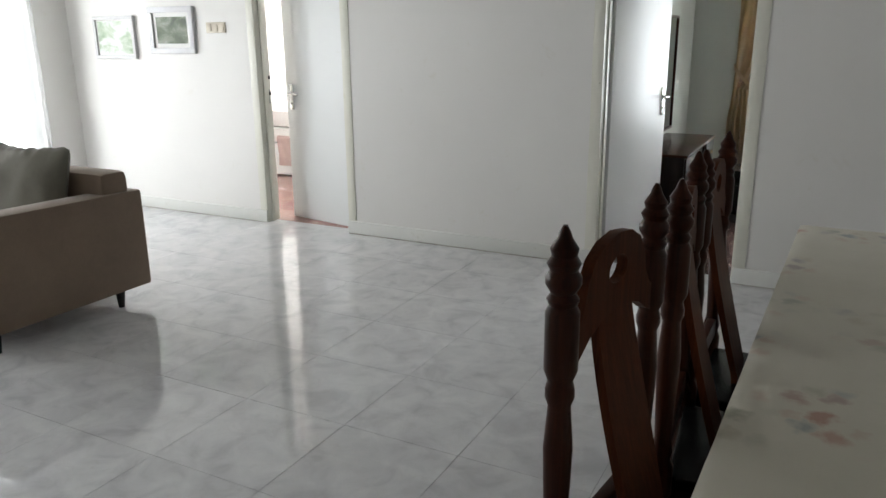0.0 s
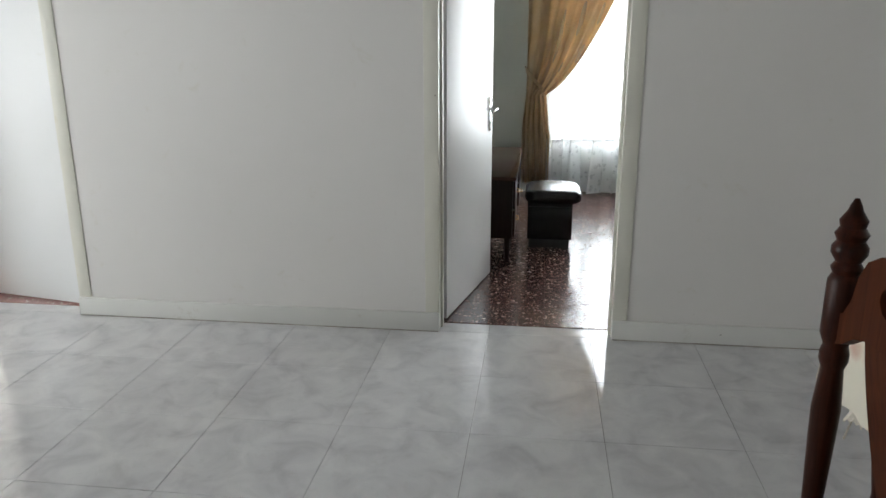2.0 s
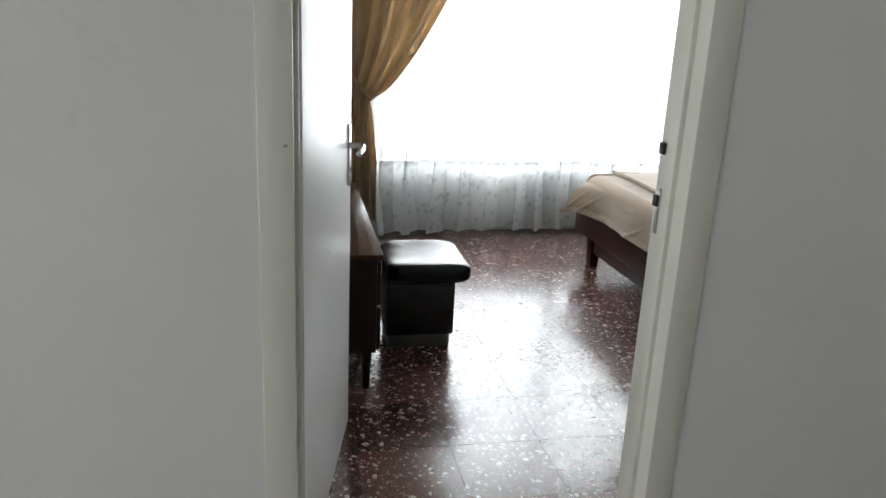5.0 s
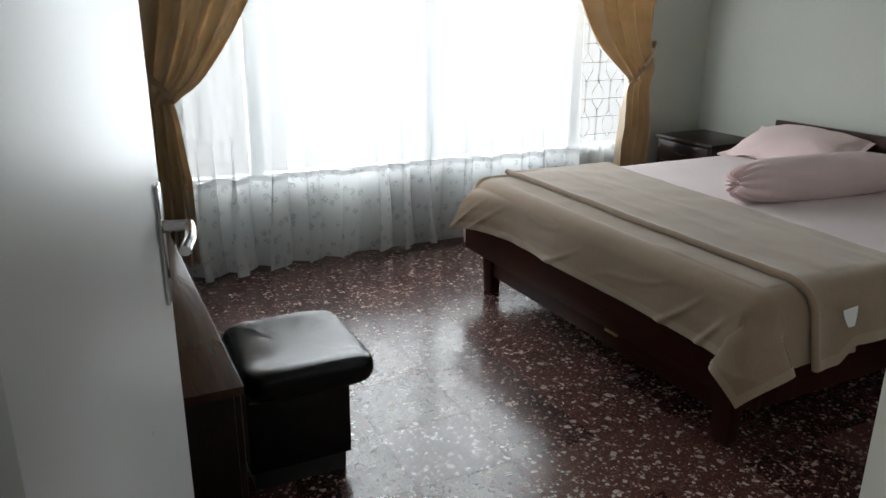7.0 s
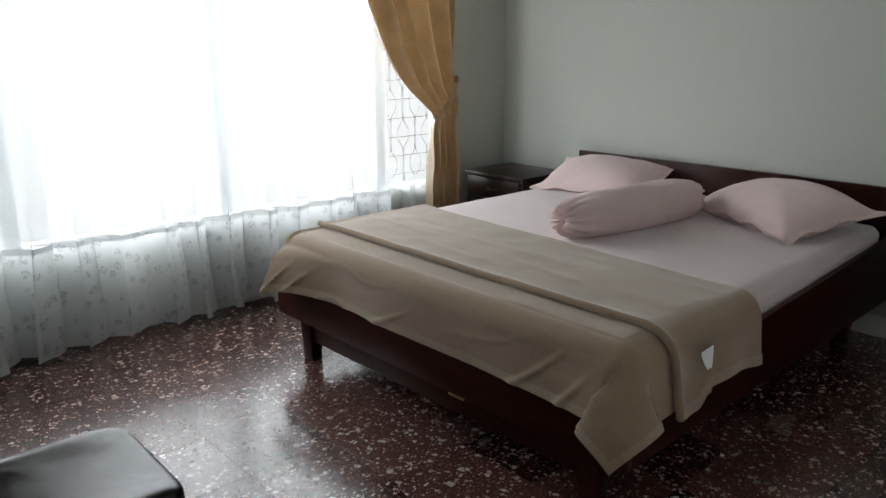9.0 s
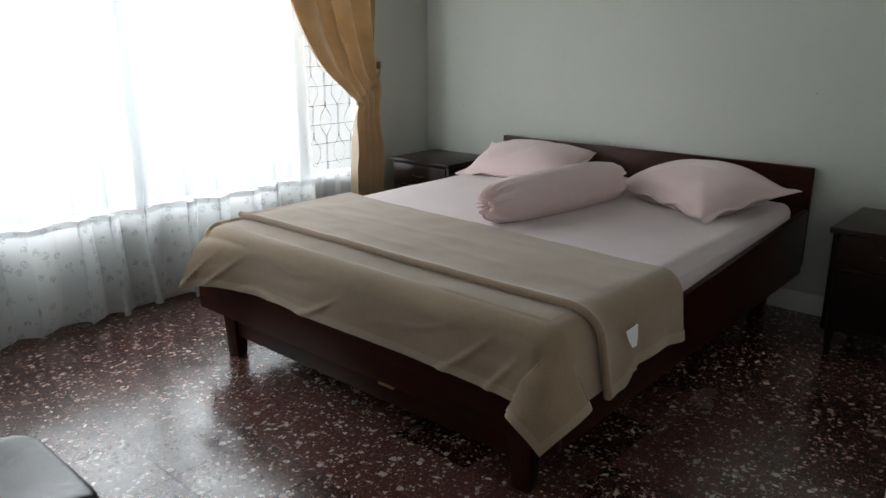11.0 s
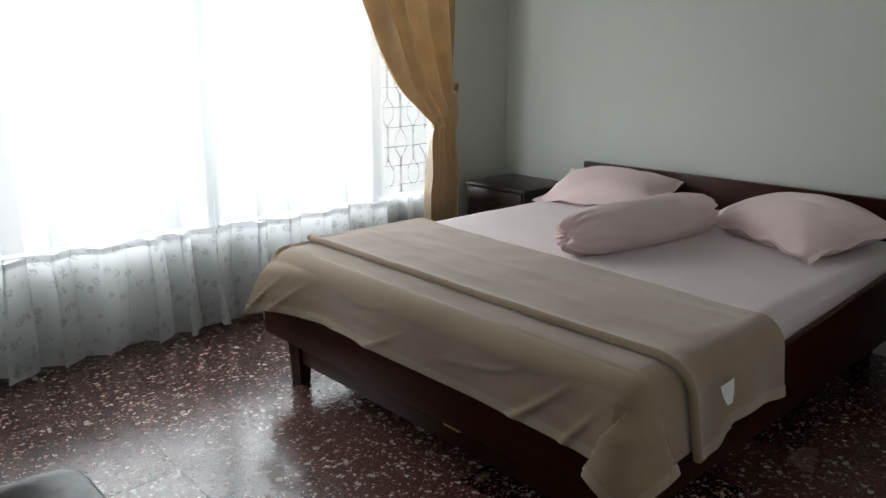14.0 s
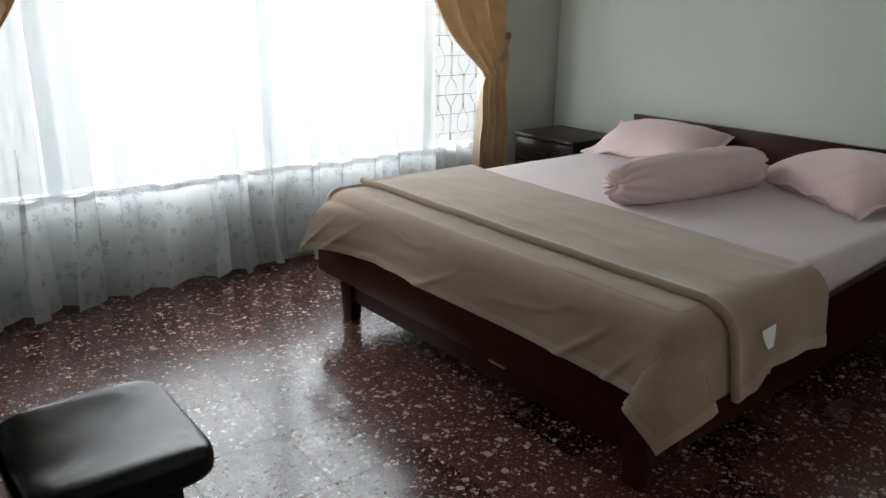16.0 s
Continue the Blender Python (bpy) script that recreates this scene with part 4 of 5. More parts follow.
def nightstand(name, x0, y0, y1, label, front_gap):
    """A small cabinet with an overhanging top, a drawer over an open bay and four legs."""
    n = empty(name, label, "nightstand", "nightstands")
    x1, top = WALL_X - 0.03, 0.565
    boxpart("top", (x0 - 0.015, x1, y0 - 0.012, y1 + 0.012, top - 0.025, top), DARKWOOD_Y, n, bevel=0.006)
    for y in (y0, y1 - 0.02):
        boxpart("side_panel", (x0, x1 - 0.002, y, y + 0.02, 0.12, top - 0.0255), DARKWOOD_Z, n, bevel=0.003)
    boxpart("back_panel", (x1 - 0.016, x1 - 0.003, y0 + 0.0205, y1 - 0.0205, 0.12, top - 0.0255), DARKWOOD_Z, n, bevel=0.002)
    boxpart("bottom", (x0 + 0.004, x1 - 0.0165, y0 + 0.0205, y1 - 0.0205, 0.12, 0.14), DARKWOOD_Y, n, bevel=0.002)
    boxpart("shelf", (x0 + 0.004, x1 - 0.0165, y0 + 0.0205, y1 - 0.0205, 0.385, 0.40), DARKWOOD_Y, n, bevel=0.002)
    dr = boxpart("drawer", (x0 - 0.006, x0 + 0.014, y0 + 0.024, y1 - 0.024, 0.405, top - 0.03), DARKWOOD_Y, n, bevel=0.004)
    bm = bmesh.new()
    c = (y0 + y1) / 2
    tube(bm, [(x0 - 0.006, c - 0.045, 0.472), (x0 - 0.024, c - 0.04, 0.47), (x0 - 0.026, c, 0.466), (x0 - 0.024, c + 0.04, 0.47), (x0 - 0.006, c + 0.045, 0.472)], 0.004, 8)
    part("handle", bm, BRONZE, dr, "small dark bronze bail handle")
    boxpart("door", (x0 - 0.005, x0 + 0.0035, y0 + 0.024, y1 - 0.024, 0.145, 0.382), DARKWOOD_Z, n, bevel=0.003)
    for x in (x0 + 0.03, x1 - 0.035):
        for y in (y0 + 0.03, y1 - 0.03):
            bm = bmesh.new()
            cyl(bm, (x, y, 0.0), (x, y, 0.12), 0.014, 0.021, 12)
            part("leg", bm, DARKWOOD_Z, n)
    return n


nightstand("nightstand", 3.535, 3.035, 3.512, "dark brown wooden nightstand beside the bed near the window", 0)
nightstand("nightstand", 3.492, 0.42, 0.882, "dark brown wooden nightstand on the bed's other side", 0)


# ---- vanity and stool ----
def vanity():
    d = empty("dressing_table", "dark wooden dressing table with drawers and slim legs", "dressing table")
    x0, x1, y0, y1, top = -0.10, 0.325, 1.20, 2.52, 0.575
    boxpart("top", (x0, x1 + 0.01, y0 - 0.01, y1 + 0.01, top - 0.022, top), VANITY_TOP, d, "polished reddish brown top", bevel=0.004)
    for a, b in ((y0, y0 + 0.40), (y1 - 0.40, y1)):
        boxpart("drawer_case", (x0 + 0.002, x1 - 0.012, a, b, 0.17, top - 0.0225), DARKWOOD_Z, d, bevel=0.004)
        for z0, z1 in ((0.18, 0.355), (0.365, 0.545)):
            dr = boxpart("drawer", (x1 - 0.0118, x1 + 0.004, a + 0.008, b - 0.008, z0, z1), DARKWOOD_Y, d, bevel=0.004)
            bm = bmesh.new()
            c, z = (a + b) / 2, (z0 + z1) / 2
            tube(bm, [(x1 + 0.004, c - 0.05, z), (x1 + 0.02, c - 0.045, z - 0.004), (x1 + 0.022, c, z - 0.012), (x1 + 0.02, c + 0.045, z - 0.004), (x1 + 0.004, c + 0.05, z)], 0.0045, 8)
            part("handle", bm, BRASS, dr, "brass bail handle")
    boxpart("apron", (x1 - 0.05, x1 - 0.03, y0 + 0.4, y1 - 0.4, 0.47, top - 0.0225), DARKWOOD_Y, d, bevel=0.003)
    for x in (x0 + 0.04, x1 - 0.045):
        for y in (y0 + 0.05, y0 + 0.36, y1 - 0.36, y1 - 0.05):
            bm = bmesh.new()
            cyl(bm, (x, y, 0.0), (x, y, 0.17), 0.014, 0.023, 14)
            part("leg", bm, DARKWOOD_Z, d)
    return d


vanity()


def wall_mirror():
    w = empty("wall_mirror", "large wood-framed mirror on the wall above the dressing table", "mirror")
    x, y0, y1, z0, z1 = -0.1195, 1.32, 2.74, 0.60, 1.62
    boxpart("mirror_glass", (x + 0.006, x + 0.012, y0 + 0.02, y1 - 0.02, z0 + 0.02, z1 - 0.02), MIRROR, w, bevel=0)
    boxpart("backing", (x, x + 0.0055, y0 + 0.01, y1 - 0.01, z0 + 0.01, z1 - 0.01), DARKWOOD_Y, w, bevel=0)
    for dims in ((y0, y1, z0, z0 + 0.022), (y0, y1, z1 - 0.022, z1), (y0, y0 + 0.022, z0 + 0.0225, z1 - 0.0225), (y1 - 0.022, y1, z0 + 0.0225, z1 - 0.0225)):
        boxpart("frame", (x + 0.006, x + 0.024, *dims), MAHOGANY_Y, w, bevel=0.004)


wall_mirror()


def stool():
    s = empty("upholstered_stool", "black leather padded stool with rolled saddle seat", "stool")
    x0, x1, y0, y1 = 0.405, 0.712, 1.60, 1.855
    boxpart("body", (x0, x1, y0, y1, 0.065, 0.335), LEATHER, s, bevel=0.008)
    boxpart("plinth", (x0 + 0.012, x1 - 0.015, y0 + 0.015, y1 - 0.012, 0.0, 0.066), BLACK, s, bevel=0.004)
    bm = bmesh.new()
    cx, cy, hx, hy, hz = 0.575, 1.682, 0.192, 0.207, 0.048

    def sp(v, e):
        return math.copysign(abs(v) ** e, v)

    def fn(u, v):
        w, t = u * 2 * math.pi, (v - 0.5) * math.pi
        c = sp(math.cos(t), 0.42)
        sa, sc, sz = c * sp(math.cos(w), 0.34), c * sp(math.sin(w), 0.34), sp(math.sin(t), 0.6)
        x, y = cx + hx * sa, cy + hy * sc
        z = 0.378 + hz * sz + 0.030 * abs(sc) ** 3 * (0.6 + 0.4 * sz)
        z += 0.003 * noise.noise(Vector((x * 12, y * 12, 2))) + 0.0012 * noise.noise(Vector((x * 55, y * 55, 5)))
        return (x, y, z)
    grid(bm, 72, 36, fn)
    bmesh.ops.remove_doubles(bm, verts=bm.verts, dist=0.0003)
    part("seat_cushion", bm, LEATHER, s, "glossy black leather seat with rolled ends")
    bm = bmesh.new()
    tube(bm, [(x0 + 0.01, y0 - 0.002, 0.30), (x0 + 0.1, y0 - 0.003, 0.301), (x1 - 0.1, y0 - 0.003, 0.30), (x1 - 0.01, y0 - 0.002, 0.30)], 0.003, 6)
    part("piping", bm, BLACK, s)
    return s


stool()


# ---- hall: sofa ----
def sofa():
    s = empty("sofa", "beige upholstered sofa with dark tapered feet", "sofa")
    x0, x1, y0, y1 = -4.05, -2.105, -2.74, -1.772
    bm = bmesh.new()
    box(bm, x0 + 0.17, x1 - 0.17, y0 + 0.03, y1 - 0.02, 0.11, 0.32, 0.02)
    part("base", bm, SOFA, s)
    for a, b in ((x1 - 0.165, x1), (x0, x0 + 0.165)):
        bm = bmesh.new()
        box(bm, a, b, y0, y1, 0.10, 0.655, 0.02)
        for v in bm.verts:
            if v.co.z > 0.4:
                v.co.z += 0.02 * (y1 - v.co.y) / (y1 - y0)
        part("armrest", bm, SOFA, s)
    bm = bmesh.new()
    box(bm, x0 + 0.10, x1 - 0.02, y1 - 0.24, y1 - 0.06, 0.30, 0.775, 0.045)
    part("backrest", bm, SOFA, s)
    w = (x1 - x0 - 0.34) / 2
    for k in range(2):
        bm = bmesh.new()
        box(bm, x0 + 0.17 + k * w + 0.003, x0 + 0.17 + (k + 1) * w - 0.003, y0 + 0.0, y1 - 0.25, 0.322, 0.46, 0.04)
        part("seat_cushion", bm, SOFA, s)
    for x in (x0 + 0.08, x1 - 0.06):
        for y in (y0 + 0.06, y1 - 0.18):
            bm = bmesh.new()
            cyl(bm, (x, y, 0.0), (x, y, 0.102), 0.016, 0.028, 14)
            part("foot", bm, BLACK, s, "black tapered foot")
    return s


sofa()


def throw_cushion(centre, turn, lean, seed, label):
    bm = bmesh.new()

    def side(s):
        def fn(u, v):
            a, c = u * 2 - 1, v * 2 - 1
            h = 0.085 * max(0, 1 - abs(a) ** 2.4) ** 0.5 * max(0, 1 - abs(c) ** 2.4) ** 0.5
            x, z = a * 0.30 * (1 - 0.06 * (1 - abs(c)) * abs(a) ** 4), c * 0.25 * (1 - 0.08 * (1 - abs(a)) * abs(c) ** 4)
            return (x, s * h + 0.016 * noise.noise(Vector((x * 7, z * 7, seed))) * min(1.0, h * 40), z + 0.016 * noise.noise(Vector((x * 11, c * 2, seed + 5))) * abs(c) + 0.010 * noise.noise(Vector((x * 26, c * 3, seed + 8))) * abs(c))
        return fn
    grid(bm, 44, 36, side(1))
    grid(bm, 44, 36, side(-1))
    bmesh.ops.remove_doubles(bm, verts=bm.verts, dist=0.0008)
    ob = part("throw_cushion", bm, CUSHION)
    ob.matrix_basis = pose(*centre, lean, 0, turn)
    tagged(ob, label, "cushion", "sofa cushions")


throw_cushion((-2.58, -2.13, 0.67), 4, -14, 1.0, "grey-green cushion leaning on the sofa back")
throw_cushion((-3.15, -2.15, 0.665), -5, -15, 4.0, "grey-green cushion leaning on the sofa back")


# ---- hall: dining table and chairs ----
TX0, TX1, TY0, TY1, TZ = 1.230, 2.245, -3.95, -1.60, 0.765
TABLE_TURN = Matrix.Translation((1.230, -2.4, 0)) @ pose(0, 0, 0, 0, 0, -1.3) @ Matrix.Translation((-1.230, 2.4, 0))


def dining_table():
    t = empty("dining_table", "long dark wooden dining table under a flowered cloth", "table")
    boxpart("tabletop", (TX0 + 0.004, TX1 - 0.004, TY0 + 0.004, TY1 - 0.004, TZ - 0.035, TZ), CHAIRWOOD, t, bevel=0.006)
    for y0, y1 in ((TY0 + 0.1, TY0 + 0.12), (TY1 - 0.12, TY1 - 0.1)):
        boxpart("apron", (TX0 + 0.12, TX1 - 0.12, y0, y1, TZ - 0.13, TZ - 0.0355), CHAIRWOOD, t, bevel=0.003)
    for x0, x1 in ((TX0 + 0.1, TX0 + 0.12), (TX1 - 0.12, TX1 - 0.1)):
        boxpart("apron", (x0, x1, TY0 + 0.125, TY1 - 0.125, TZ - 0.13, TZ - 0.0355), CHAIRWOOD, t, bevel=0.003)
    for x in (TX0 + 0.13, TX1 - 0.13):
        for y in (TY0 + 0.13, TY1 - 0.13):
            bm = bmesh.new()
            lathe(bm, [(0.03, 0.0), (0.035, 0.05), (0.028, 0.09), (0.04, 0.2), (0.03, 0.32), (0.044, 0.42), (0.03, 0.5), (0.045, 0.54), (0.045, TZ - 0.036)], (x, y))
            part("leg", bm, CHAIRWOOD, t)
    t.matrix_basis = TABLE_TURN
    return t


dining_table()


def table_cloth():
    c = empty("tablecloth", "ivory flowered tablecloth with cream lace hem on the dining table", "tablecloth")
    bm = bmesh.new()
    drop, R = 0.19, 0.012

    def fn(u, v):
        a = TX0 - drop + (TX1 - TX0 + 2 * drop) * u
        b = TY0 - drop + (TY1 - TY0 + 2 * drop) * v
        ox, oy = max(TX0 - a, 0, a - TX1), max(TY0 - b, 0, b - TY1)
        x, y = min(max(a, TX0 - 0.002), TX1 + 0.002), min(max(b, TY0 - 0.002), TY1 + 0.002)
        sx, sy = (-1 if a < TX0 else 1), (-1 if b < TY0 else 1)
        r = math.hypot(ox, oy)
        z = TZ + 0.006 - r
        k = min(1, r / drop)
        if ox and oy:
            z = TZ + 0.006 - r
            x += sx * 0.022 * k * (0.6 + 0.4 * math.sin(6 * math.atan2(oy, ox)))
            y += sy * 0.022 * k * (0.6 - 0.4 * math.sin(6 * math.atan2(oy, ox)))
        elif ox:
            x += sx * k * (0.012 + 0.012 * math.sin(b * 21) + 0.008 * math.sin(b * 47 + 1))
        elif oy:
            y += sy * k * (0.012 + 0.012 * math.sin(a * 23) + 0.008 * math.sin(a * 41))
        else:
            z += 0.0015 * noise.noise(Vector((x * 8, y * 8, 1)))
        return (x, y, z)
    grid(bm, 90, 150, fn, 0.002)
    part("cloth", bm, CLOTH, c)
    cx, cy = TX0 + 0.035, TY1 + 0.015
    # two tiers hang at the corner, each a flared fold of tan cotton edged with lace
    for spread, deep, z1, z0, shift in ((0.10, 0.03, TZ - 0.02, TZ - 0.175, 0.0), (0.075, 0.02, TZ - 0.17, TZ - 0.295, 0.035)):
        def fold(u, t):
            a = radians(20 + 200 * u)
            s = 0.02 + (spread - 0.02) * t
            wave = 1 + 0.12 * t * math.sin(u * 19 + z1 * 40)
            return Vector((cx + shift + 0.06 + s * wave * math.cos(a), cy - 0.04 + s * 0.9 * wave * math.sin(a), z1 + (z0 - z1) * t + 0.006 * t * math.sin(u * 23)))
        bm = bmesh.new()
        grid(bm, 40, 10, lambda u, v: fold(u, v * 0.74), 0.002)
        part("cloth_corner", bm, TAN_CLOTH, c, "hanging tan corner of the cloth")
        bm = bmesh.new()
        grid(bm, 80, 5, lambda u, v: fold(u, 0.73 + 0.27 * v) + Vector((0.001, 0.002, 0.004 * math.sin(u * 120) * v)), 0.002)
        part("lace_corner", bm, LACE, c, "gathered cream lace edging")
    bm = bmesh.new()
    tube(bm, [(cx + 0.06, cy + 0.02, TZ - 0.27), (cx + 0.058, cy + 0.025, TZ - 0.33), (cx + 0.045, cy + 0.025, TZ - 0.385)], 0.003, 6)
    part("loose_thread", bm, LACE, c, "loose cream ribbon end")
    c.matrix_basis = TABLE_TURN
    return c


table_cloth()


def chair():
    """A turned-post dining chair; local x points to the table, the back posts stand at x = 0."""
    c = empty("dining_chair", "dark turned wooden dining chair with pierced arched crest", "chair", "chairs along the dining table")
    H = 1.13
    prof = [(0.017, 0.0), (0.021, 0.03), (0.019, 0.12), (0.024, 0.30), (0.019, 0.36), (0.026, 0.38), (0.026, 0.47), (0.019, 0.49), (0.023, 0.51), (0.017, 0.54),
            (0.022, 0.68), (0.0235, 0.74), (0.018, 0.82), (0.023, 0.835), (0.023, 0.85), (0.0195, 0.865), (0.0265, 0.885), (0.0265, 0.985), (0.021, 0.997), (0.025, 1.008),
            (0.019, 1.018), (0.0275, 1.034), (0.0275, 1.046), (0.021, 1.056), (0.026, 1.068), (0.019, 1.08), (0.0215, 1.092), (0.011, 1.11), (0.009, 1.118), (0.0035, H)]
    for y in (-0.21, 0.21):
        bm = bmesh.new()
        lathe(bm, [(r * 1.12, z * 1.037) for r, z in prof], (0, y), 20)
        part("back_post", bm, CHAIRWOOD, c, "turned post with ringed finial")
    for y in (-0.2, 0.2):
        bm = bmesh.new()
        lathe(bm, [(0.018, 0.0), (0.024, 0.05), (0.02, 0.12), (0.027, 0.25), (0.02, 0.33), (0.027, 0.36), (0.027, 0.40)], (0.42, y), 18)
        part("front_leg", bm, CHAIRWOOD, c)
    boxpart("seat_frame", (-0.02, 0.45, -0.225, 0.225, 0.37, 0.415), CHAIRWOOD, c, bevel=0.006)
    bm = bmesh.new()
    box(bm, 0.015, 0.44, -0.2, 0.2, 0.4155, 0.455, 0.018)
    part("seat", bm, LEATHER, c, "black padded seat")
    for y in (-0.2, 0.2):
        boxpart("stretcher", (0.02, 0.40, y - 0.011, y + 0.011, 0.19, 0.22), CHAIRWOOD, c, bevel=0.004)
    boxpart("stretcher", (0.195, 0.217, -0.19, 0.19, 0.195, 0.218), CHAIRWOOD, c, bevel=0.004)

    def bow(z):
        k = max(0.0, min(1.0, (0.97 - z) / 0.5))
        return 0.115 * k ** 1.2

    def board(ring, name, label):
        """A board in the back's plane from rows of outer and inner (y, z), with the hole left open."""
        bm = bmesh.new()
        shells = [([bm.verts.new((d, y, z)) for y, z, _, _ in ring], [bm.verts.new((d, y, z)) for _, _, y, z in ring]) for d in (-0.011, 0.011)]
        (o0, i0), (o1, i1) = shells
        for k in range(len(ring)):
            j = (k + 1) % len(ring)
            bm.faces.new((o0[k], o0[j], i0[j], i0[k]))
            bm.faces.new((o1[k], i1[k], i1[j], o1[j]))
            bm.faces.new((o0[k], o1[k], o1[j], o0[j]))
            bm.faces.new((i0[k], i0[j], i1[j], i1[k]))
        part(name, bm, CHAIRSLAT, c, label)

    half = [(0.0, 1.116), (0.06, 1.108), (0.105, 1.086), (0.132, 1.05), (0.146, 1.005), (0.172, 0.972), (0.203, 0.958), (0.203, 0.90), (0.165, 0.915), (0.115, 0.945), (0.06, 0.962)]
    outline = half + [(0.0, 0.966)] + [(-y, z) for y, z in reversed(half[1:])]
    ring = []
    for k in range(len(outline)):
        a, b = Vector(outline[k]), Vector(outline[(k + 1) % len(outline)])
        for q in (0.0, 0.5):
            p = a.lerp(b, q)
            w = math.atan2((p.y - 1.045) * 1.7, p.x)
            ring.append((p.x, p.y, 0.043 * math.cos(w), 1.045 + 0.027 * math.sin(w)))
    board(ring, "crest_rail", "arched crest pierced by one oval hole")
    bm = bmesh.new()

    def slat(u, v):
        z = 0.456 + (0.975 - 0.456) * u
        w = 0.074 + 0.012 * math.sin(u * math.pi * 0.9)
        return Vector((bow(z) - 0.009, (v * 2 - 1) * w, z))
    grid(bm, 26, 4, slat, 0.018)
    part("back_slat", bm, CHAIRSLAT, c, "wide curved brown wooden back slat")
    boxpart("lower_rail", (-0.012, 0.016, -0.19, 0.19, 0.495, 0.555), CHAIRWOOD, c, bevel=0.005)
    return c


first = chair()
first.matrix_basis = pose(1.032, -2.365, 0, 0, 0, 0)
copy_thing(first, pose(1.038, -2.825, 0, 0, 0, 5))
copy_thing(first, pose(0.992, -3.315, 0, 0, 0, -7.5))


# ---- hall: things on the wall ----
def picture(x0, x1, z0, z1, frame_mat, art_mat, border, mount, label, lean):
    w, h = x1 - x0, z1 - z0
    p = empty("framed_picture", label, "picture", "framed pictures on the hall wall", at=((x0 + x1) / 2, -0.002, (z0 + z1) / 2))
    for dims in ((-w / 2, w / 2, h / 2 - border, h / 2), (-w / 2, w / 2, -h / 2, -h / 2 + border), (-w / 2, -w / 2 + border, -h / 2 + border + 0.0005, h / 2 - border - 0.0005), (w / 2 - border, w / 2, -h / 2 + border + 0.0005, h / 2 - border - 0.0005)):
        boxpart("frame", (dims[0], dims[1], -0.028, 0.0, dims[2], dims[3]), frame_mat, p, bevel=0.004)
    boxpart("mount", (-w / 2 + border, w / 2 - border, -0.012, -0.004, -h / 2 + border, h / 2 - border), CARDMAT, p, bevel=0)
    boxpart("print", (-w / 2 + border + mount, w / 2 - border - mount, -0.0145, -0.0125, -h / 2 + border + mount, h / 2 - border - mount), art_mat, p, bevel=0)
    p.rotation_euler = (radians(lean), 0, 0)
    return p


picture(-4.55, -4.05, 1.30, 1.655, PICFRAME, ART_PALE, 0.03, 0.012, "white-framed pale green landscape print on the hall wall", 0)
picture(-3.865, -3.365, 1.345, 1.715, GREYFRAME, ART_DARK, 0.045, 0.035, "silver-framed dark green landscape print on the hall wall", 0)


def switches():
    s = empty("light_switch", "ivory triple light switch plate beside the door", "light switch")
    boxpart("plate", (-3.24, -3.04, -0.010, -0.0003, 1.505, 1.585), PLATE, s, bevel=0.004)
    for k in range(3):
        x = -3.205 + 0.065 * k
        boxpart("rocker", (x - 0.022, x + 0.022, -0.015, -0.0105, 1.521, 1.569), PLATE, s, bevel=0.002)


switches()


# ---- hall: west window ----
def hall_window():
    w = empty("window_2", "tall bright window behind white net curtain", "window", kind="structure")
    x = WEST - 0.1
    for dims in ((-4.399, -0.371, 0.061, 0.12), (-4.399, -0.371, 2.36, 2.419)):
        boxpart("frame", (x - 0.03, x + 0.03, *dims), WINFRAME, w, bevel=0.004)
    for y in (-4.365, -3.05, -1.72, -0.405):
        boxpart("mullion", (x - 0.029, x + 0.029, y - 0.033, y + 0.033, 0.1205, 2.3595), WINFRAME, w, bevel=0.004)
    for a, b in ((-4.33, -3.085), (-3.015, -1.755), (-1.685, -0.44)):
        p = boxpart("pane", (x - 0.003, x + 0.003, a, b, 0.121, 2.359), GLASS, w, bevel=0)
        p.visible_shadow = False


hall_window()
net = net_curtain("net_curtain", -0.45, 3.55, 0.0, 0.03, 2.46, 26, 0.03, SHEER, "sheer white net curtain over the hall window", "net curtains", 12.0)
net.matrix_basis = pose(WEST + 0.09, -0.85, 0, 0, 0, -90)
bm = bmesh.new()
cyl(bm, (WEST + 0.09, -4.45, 2.475), (WEST + 0.09, -0.3, 2.475), 0.013, seg=12)
rail = part("curtain_rail", bm, WINFRAME)
tagged(rail, "white curtain rail above the hall window", "curtain rail")
for y in (-4.4, -2.3, -0.35):
    boxpart("bracket", (WEST + 0.0005, WEST + 0.1, y - 0.012, y + 0.012, 2.47, 2.488), WINFRAME, rail, bevel=0.002)


# ---- guest bedroom ----
def guest_bed():
    b = empty("guest_bed", "white-painted bed with white cotton bedding", "bed")
    x0, x1, y0, y1 = -4.75, -2.95, 1.72, 3.3
    boxpart("base", (x0, x1, y0, y1, 0.022, 0.36), WINFRAME, b, bevel=0.01)
    for x in (x0 + 0.1, x1 - 0.1):
        for y in (y0 + 0.1, y1 - 0.1):
            bm = bmesh.new()
            cyl(bm, (x, y, 0), (x, y, 0.023), 0.025, seg=12)
            part("leg", bm, BLACK, b)
    bm = bmesh.new()
    box(bm, x0 + 0.01, x1 - 0.01, y0 + 0.01, y1 - 0.01, 0.361, 0.53, 0.05)
    part("mattress", bm, WHITE_BED, b)


guest_bed()


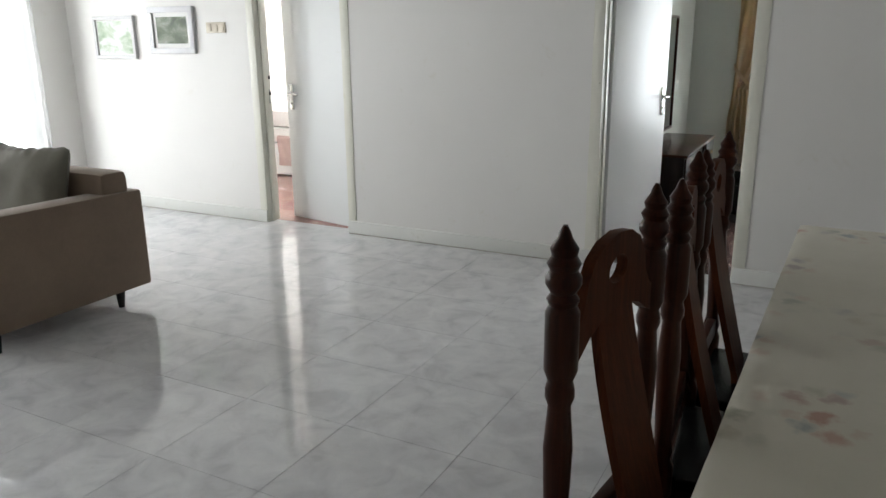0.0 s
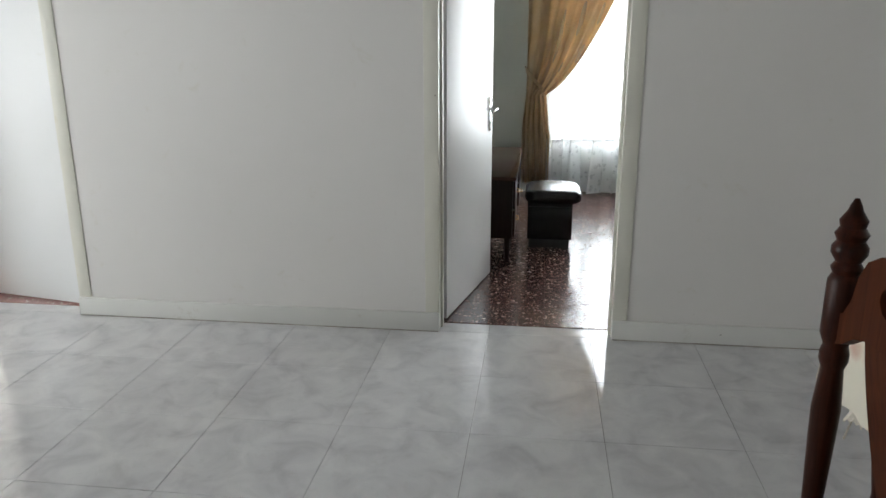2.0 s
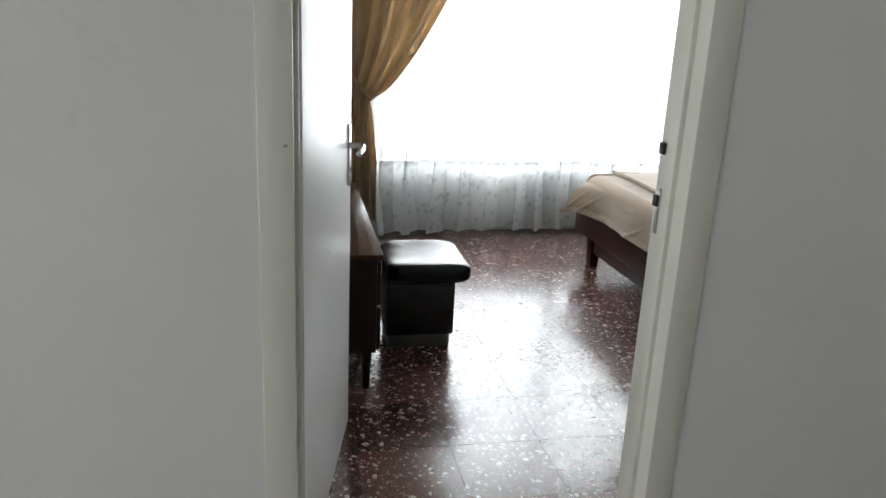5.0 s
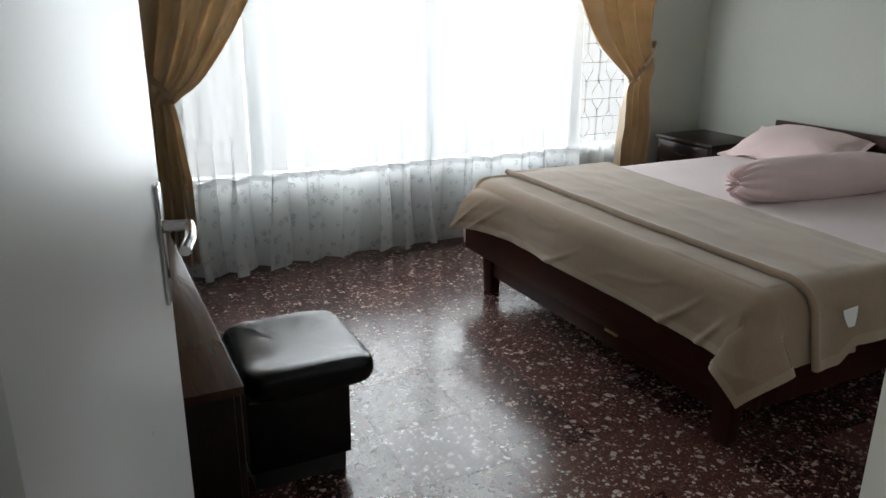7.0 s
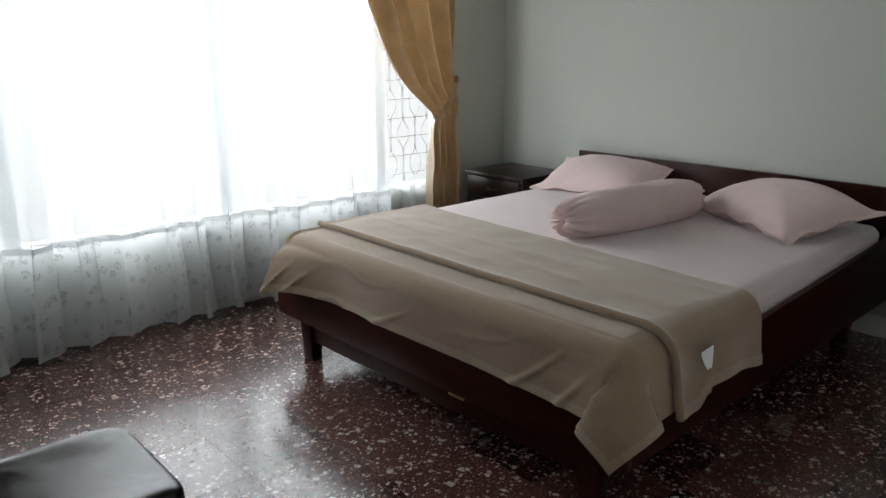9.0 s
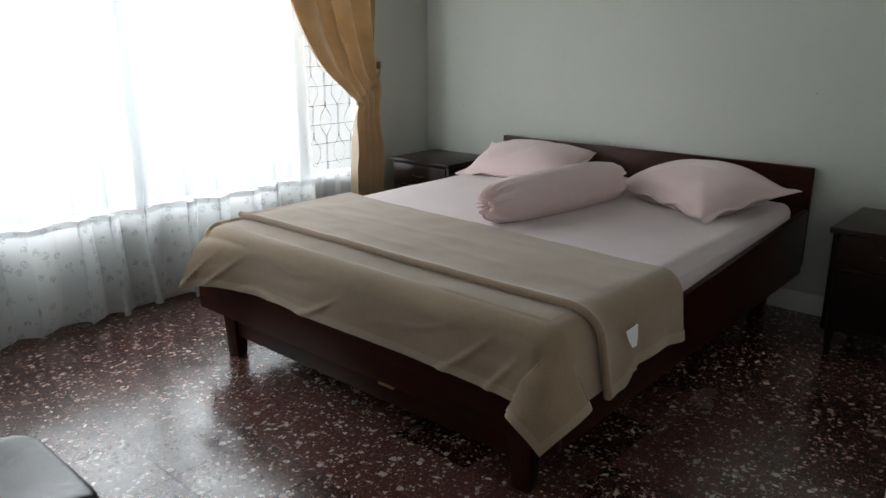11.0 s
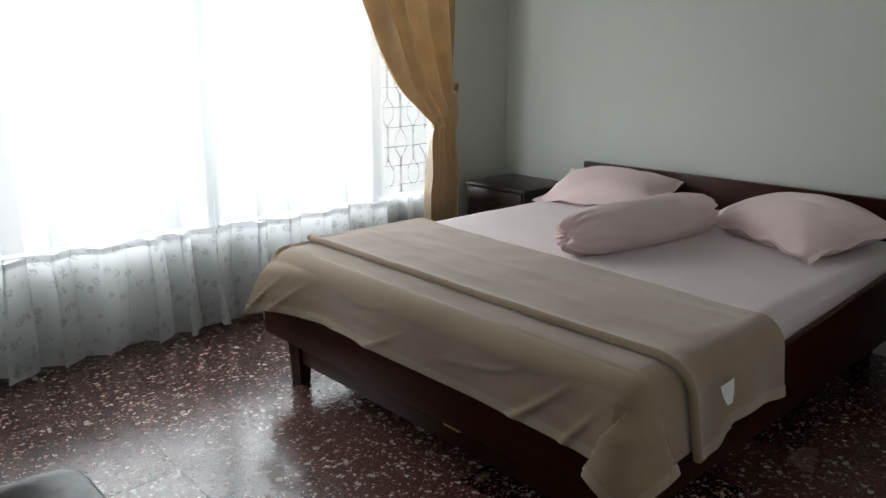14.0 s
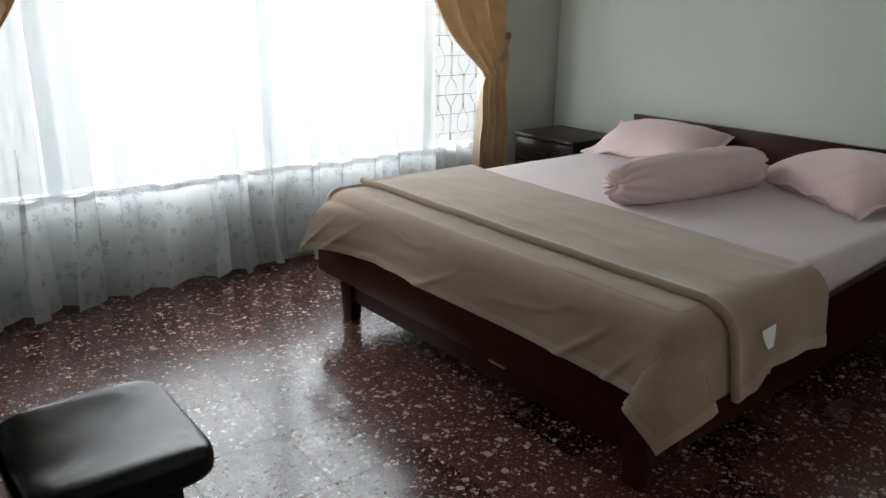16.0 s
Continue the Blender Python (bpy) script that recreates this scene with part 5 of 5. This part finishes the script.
def guest_linen():
    bm = bmesh.new()
    box(bm, -4.7, -3.0, 1.74, 3.25, 0.5315, 0.715, 0.055)
    for v in bm.verts:
        v.co.z += 0.01 * noise.noise(v.co * 3)
    tagged(part("folded_duvet", bm, WHITE_BED), "plump folded white duvet lying on the bed", "duvet")
    bm = bmesh.new()

    def towel(u, v):
        fall = v * 0.36
        over = max(0.0, fall - 0.30)
        return Vector((-4.04 + 0.34 * u + 0.01 * math.sin(v * 5), 1.704 + 0.55 * over - 0.008 * math.sin(u * 9 + v * 3) ** 2, 0.125 + min(fall, 0.30) + 0.02 * min(1.0, over * 30)))
    grid(bm, 24, 24, towel, 0.008)
    tagged(part("towel", bm, ROSE), "dusty rose towel draped over the side of the white bed", "towel")


guest_linen()


def guest_window():
    w = empty("window_3", "bright guest bedroom window behind net curtain", "window", kind="structure")
    y = WIN_Y + 0.1
    for dims in ((0.601, 0.66), (HEAD - 0.06, HEAD - 0.001)):
        boxpart("frame", (GX0 + 0.001, GX1 - 0.001, y - 0.03, y + 0.03, *dims), WINFRAME, w, bevel=0.004)
    for x in (GX0 + 0.034, -3.1, GX1 - 0.034):
        boxpart("mullion", (x - 0.033, x + 0.033, y - 0.029, y + 0.029, 0.6605, HEAD - 0.0605), WINFRAME, w, bevel=0.004)
    for a, b in ((GX0 + 0.068, -3.134), (-3.066, GX1 - 0.068)):
        p = boxpart("pane", (a, b, y - 0.003, y + 0.003, 0.661, HEAD - 0.061), GLASS, w, bevel=0)
        p.visible_shadow = False


guest_window()
net_curtain("net_curtain", -4.5, -1.8, WIN_Y - 0.08, 0.72, 2.45, 15, 0.03, SHEER, "sheer white net curtain in the guest bedroom", "net curtains", 20.0)
bm = bmesh.new()
cyl(bm, (-4.6, WIN_Y - 0.08, 2.465), (-1.7, WIN_Y - 0.08, 2.465), 0.013, seg=12)
rail = part("curtain_rail", bm, WINFRAME)
tagged(rail, "white curtain rail in the guest bedroom", "curtain rail")
for x in (-4.5, -3.1, -1.8):
    boxpart("bracket", (x - 0.012, x + 0.012, WIN_Y - 0.09, WIN_Y - 0.0005, 2.46, 2.478), WINFRAME, rail, bevel=0.002)


# ---- floor tiles ----
def tile_mesh(name, w, h, material, gap=0.0022, lip=0.0016, thick=0.0034):
    """One slab with a small chamfer; its top lies at z = 0."""
    a, b = w / 2 - gap, h / 2 - gap
    co = [(-a, -b, -thick), (a, -b, -thick), (a, b, -thick), (-a, b, -thick),
          (-a, -b, -lip * 0.6), (a, -b, -lip * 0.6), (a, b, -lip * 0.6), (-a, b, -lip * 0.6),
          (-a + lip, -b + lip, 0), (a - lip, -b + lip, 0), (a - lip, b - lip, 0), (-a + lip, b - lip, 0)]
    fs = [(8, 9, 10, 11)] + [(i, (i + 1) % 4, 4 + (i + 1) % 4, 4 + i) for i in range(4)] + [(4 + i, 4 + (i + 1) % 4, 8 + (i + 1) % 4, 8 + i) for i in range(4)]
    me = bpy.data.meshes.new(name)
    me.from_pydata(co, [], fs)
    me.materials.append(material)
    return me


def lay(parent, x0, x1, y0, y1, ox, oy, pitch, material, gap):
    """Whole tiles on a grid through (ox, oy), cut where they meet the edges of the room."""
    shared = {}
    i0, i1 = math.floor((x0 - ox) / pitch), math.ceil((x1 - ox) / pitch)
    j0, j1 = math.floor((y0 - oy) / pitch), math.ceil((y1 - oy) / pitch)
    for i in range(i0, i1):
        for j in range(j0, j1):
            a, b = max(x0, ox + i * pitch), min(x1, ox + (i + 1) * pitch)
            c, d = max(y0, oy + j * pitch), min(y1, oy + (j + 1) * pitch)
            if b - a < 0.02 or d - c < 0.02:
                continue
            key = (round(b - a, 3), round(d - c, 3))
            if key not in shared:
                shared[key] = tile_mesh("tile", *key, material, gap, gap * 1.1)
            t = new("tile", shared[key])
            t.parent = parent
            t.location = ((a + b) / 2, (c + d) / 2, 0)


lay(floor_hall, WEST, EAST, SOUTH, 0.112, -0.25, -1.5, 0.5, MARBLE, 0.0008)
lay(floor_bedroom, -0.12, WALL_X, 0.114, WIN_Y, 0.205, 0.45, 0.325, TERRAZZO, 0.0006)
lay(floor_guest, WEST, -0.26, 0.114, WIN_Y, 0.0, 0.1, 0.325, TERRAZZO_GUEST, 0.0006)
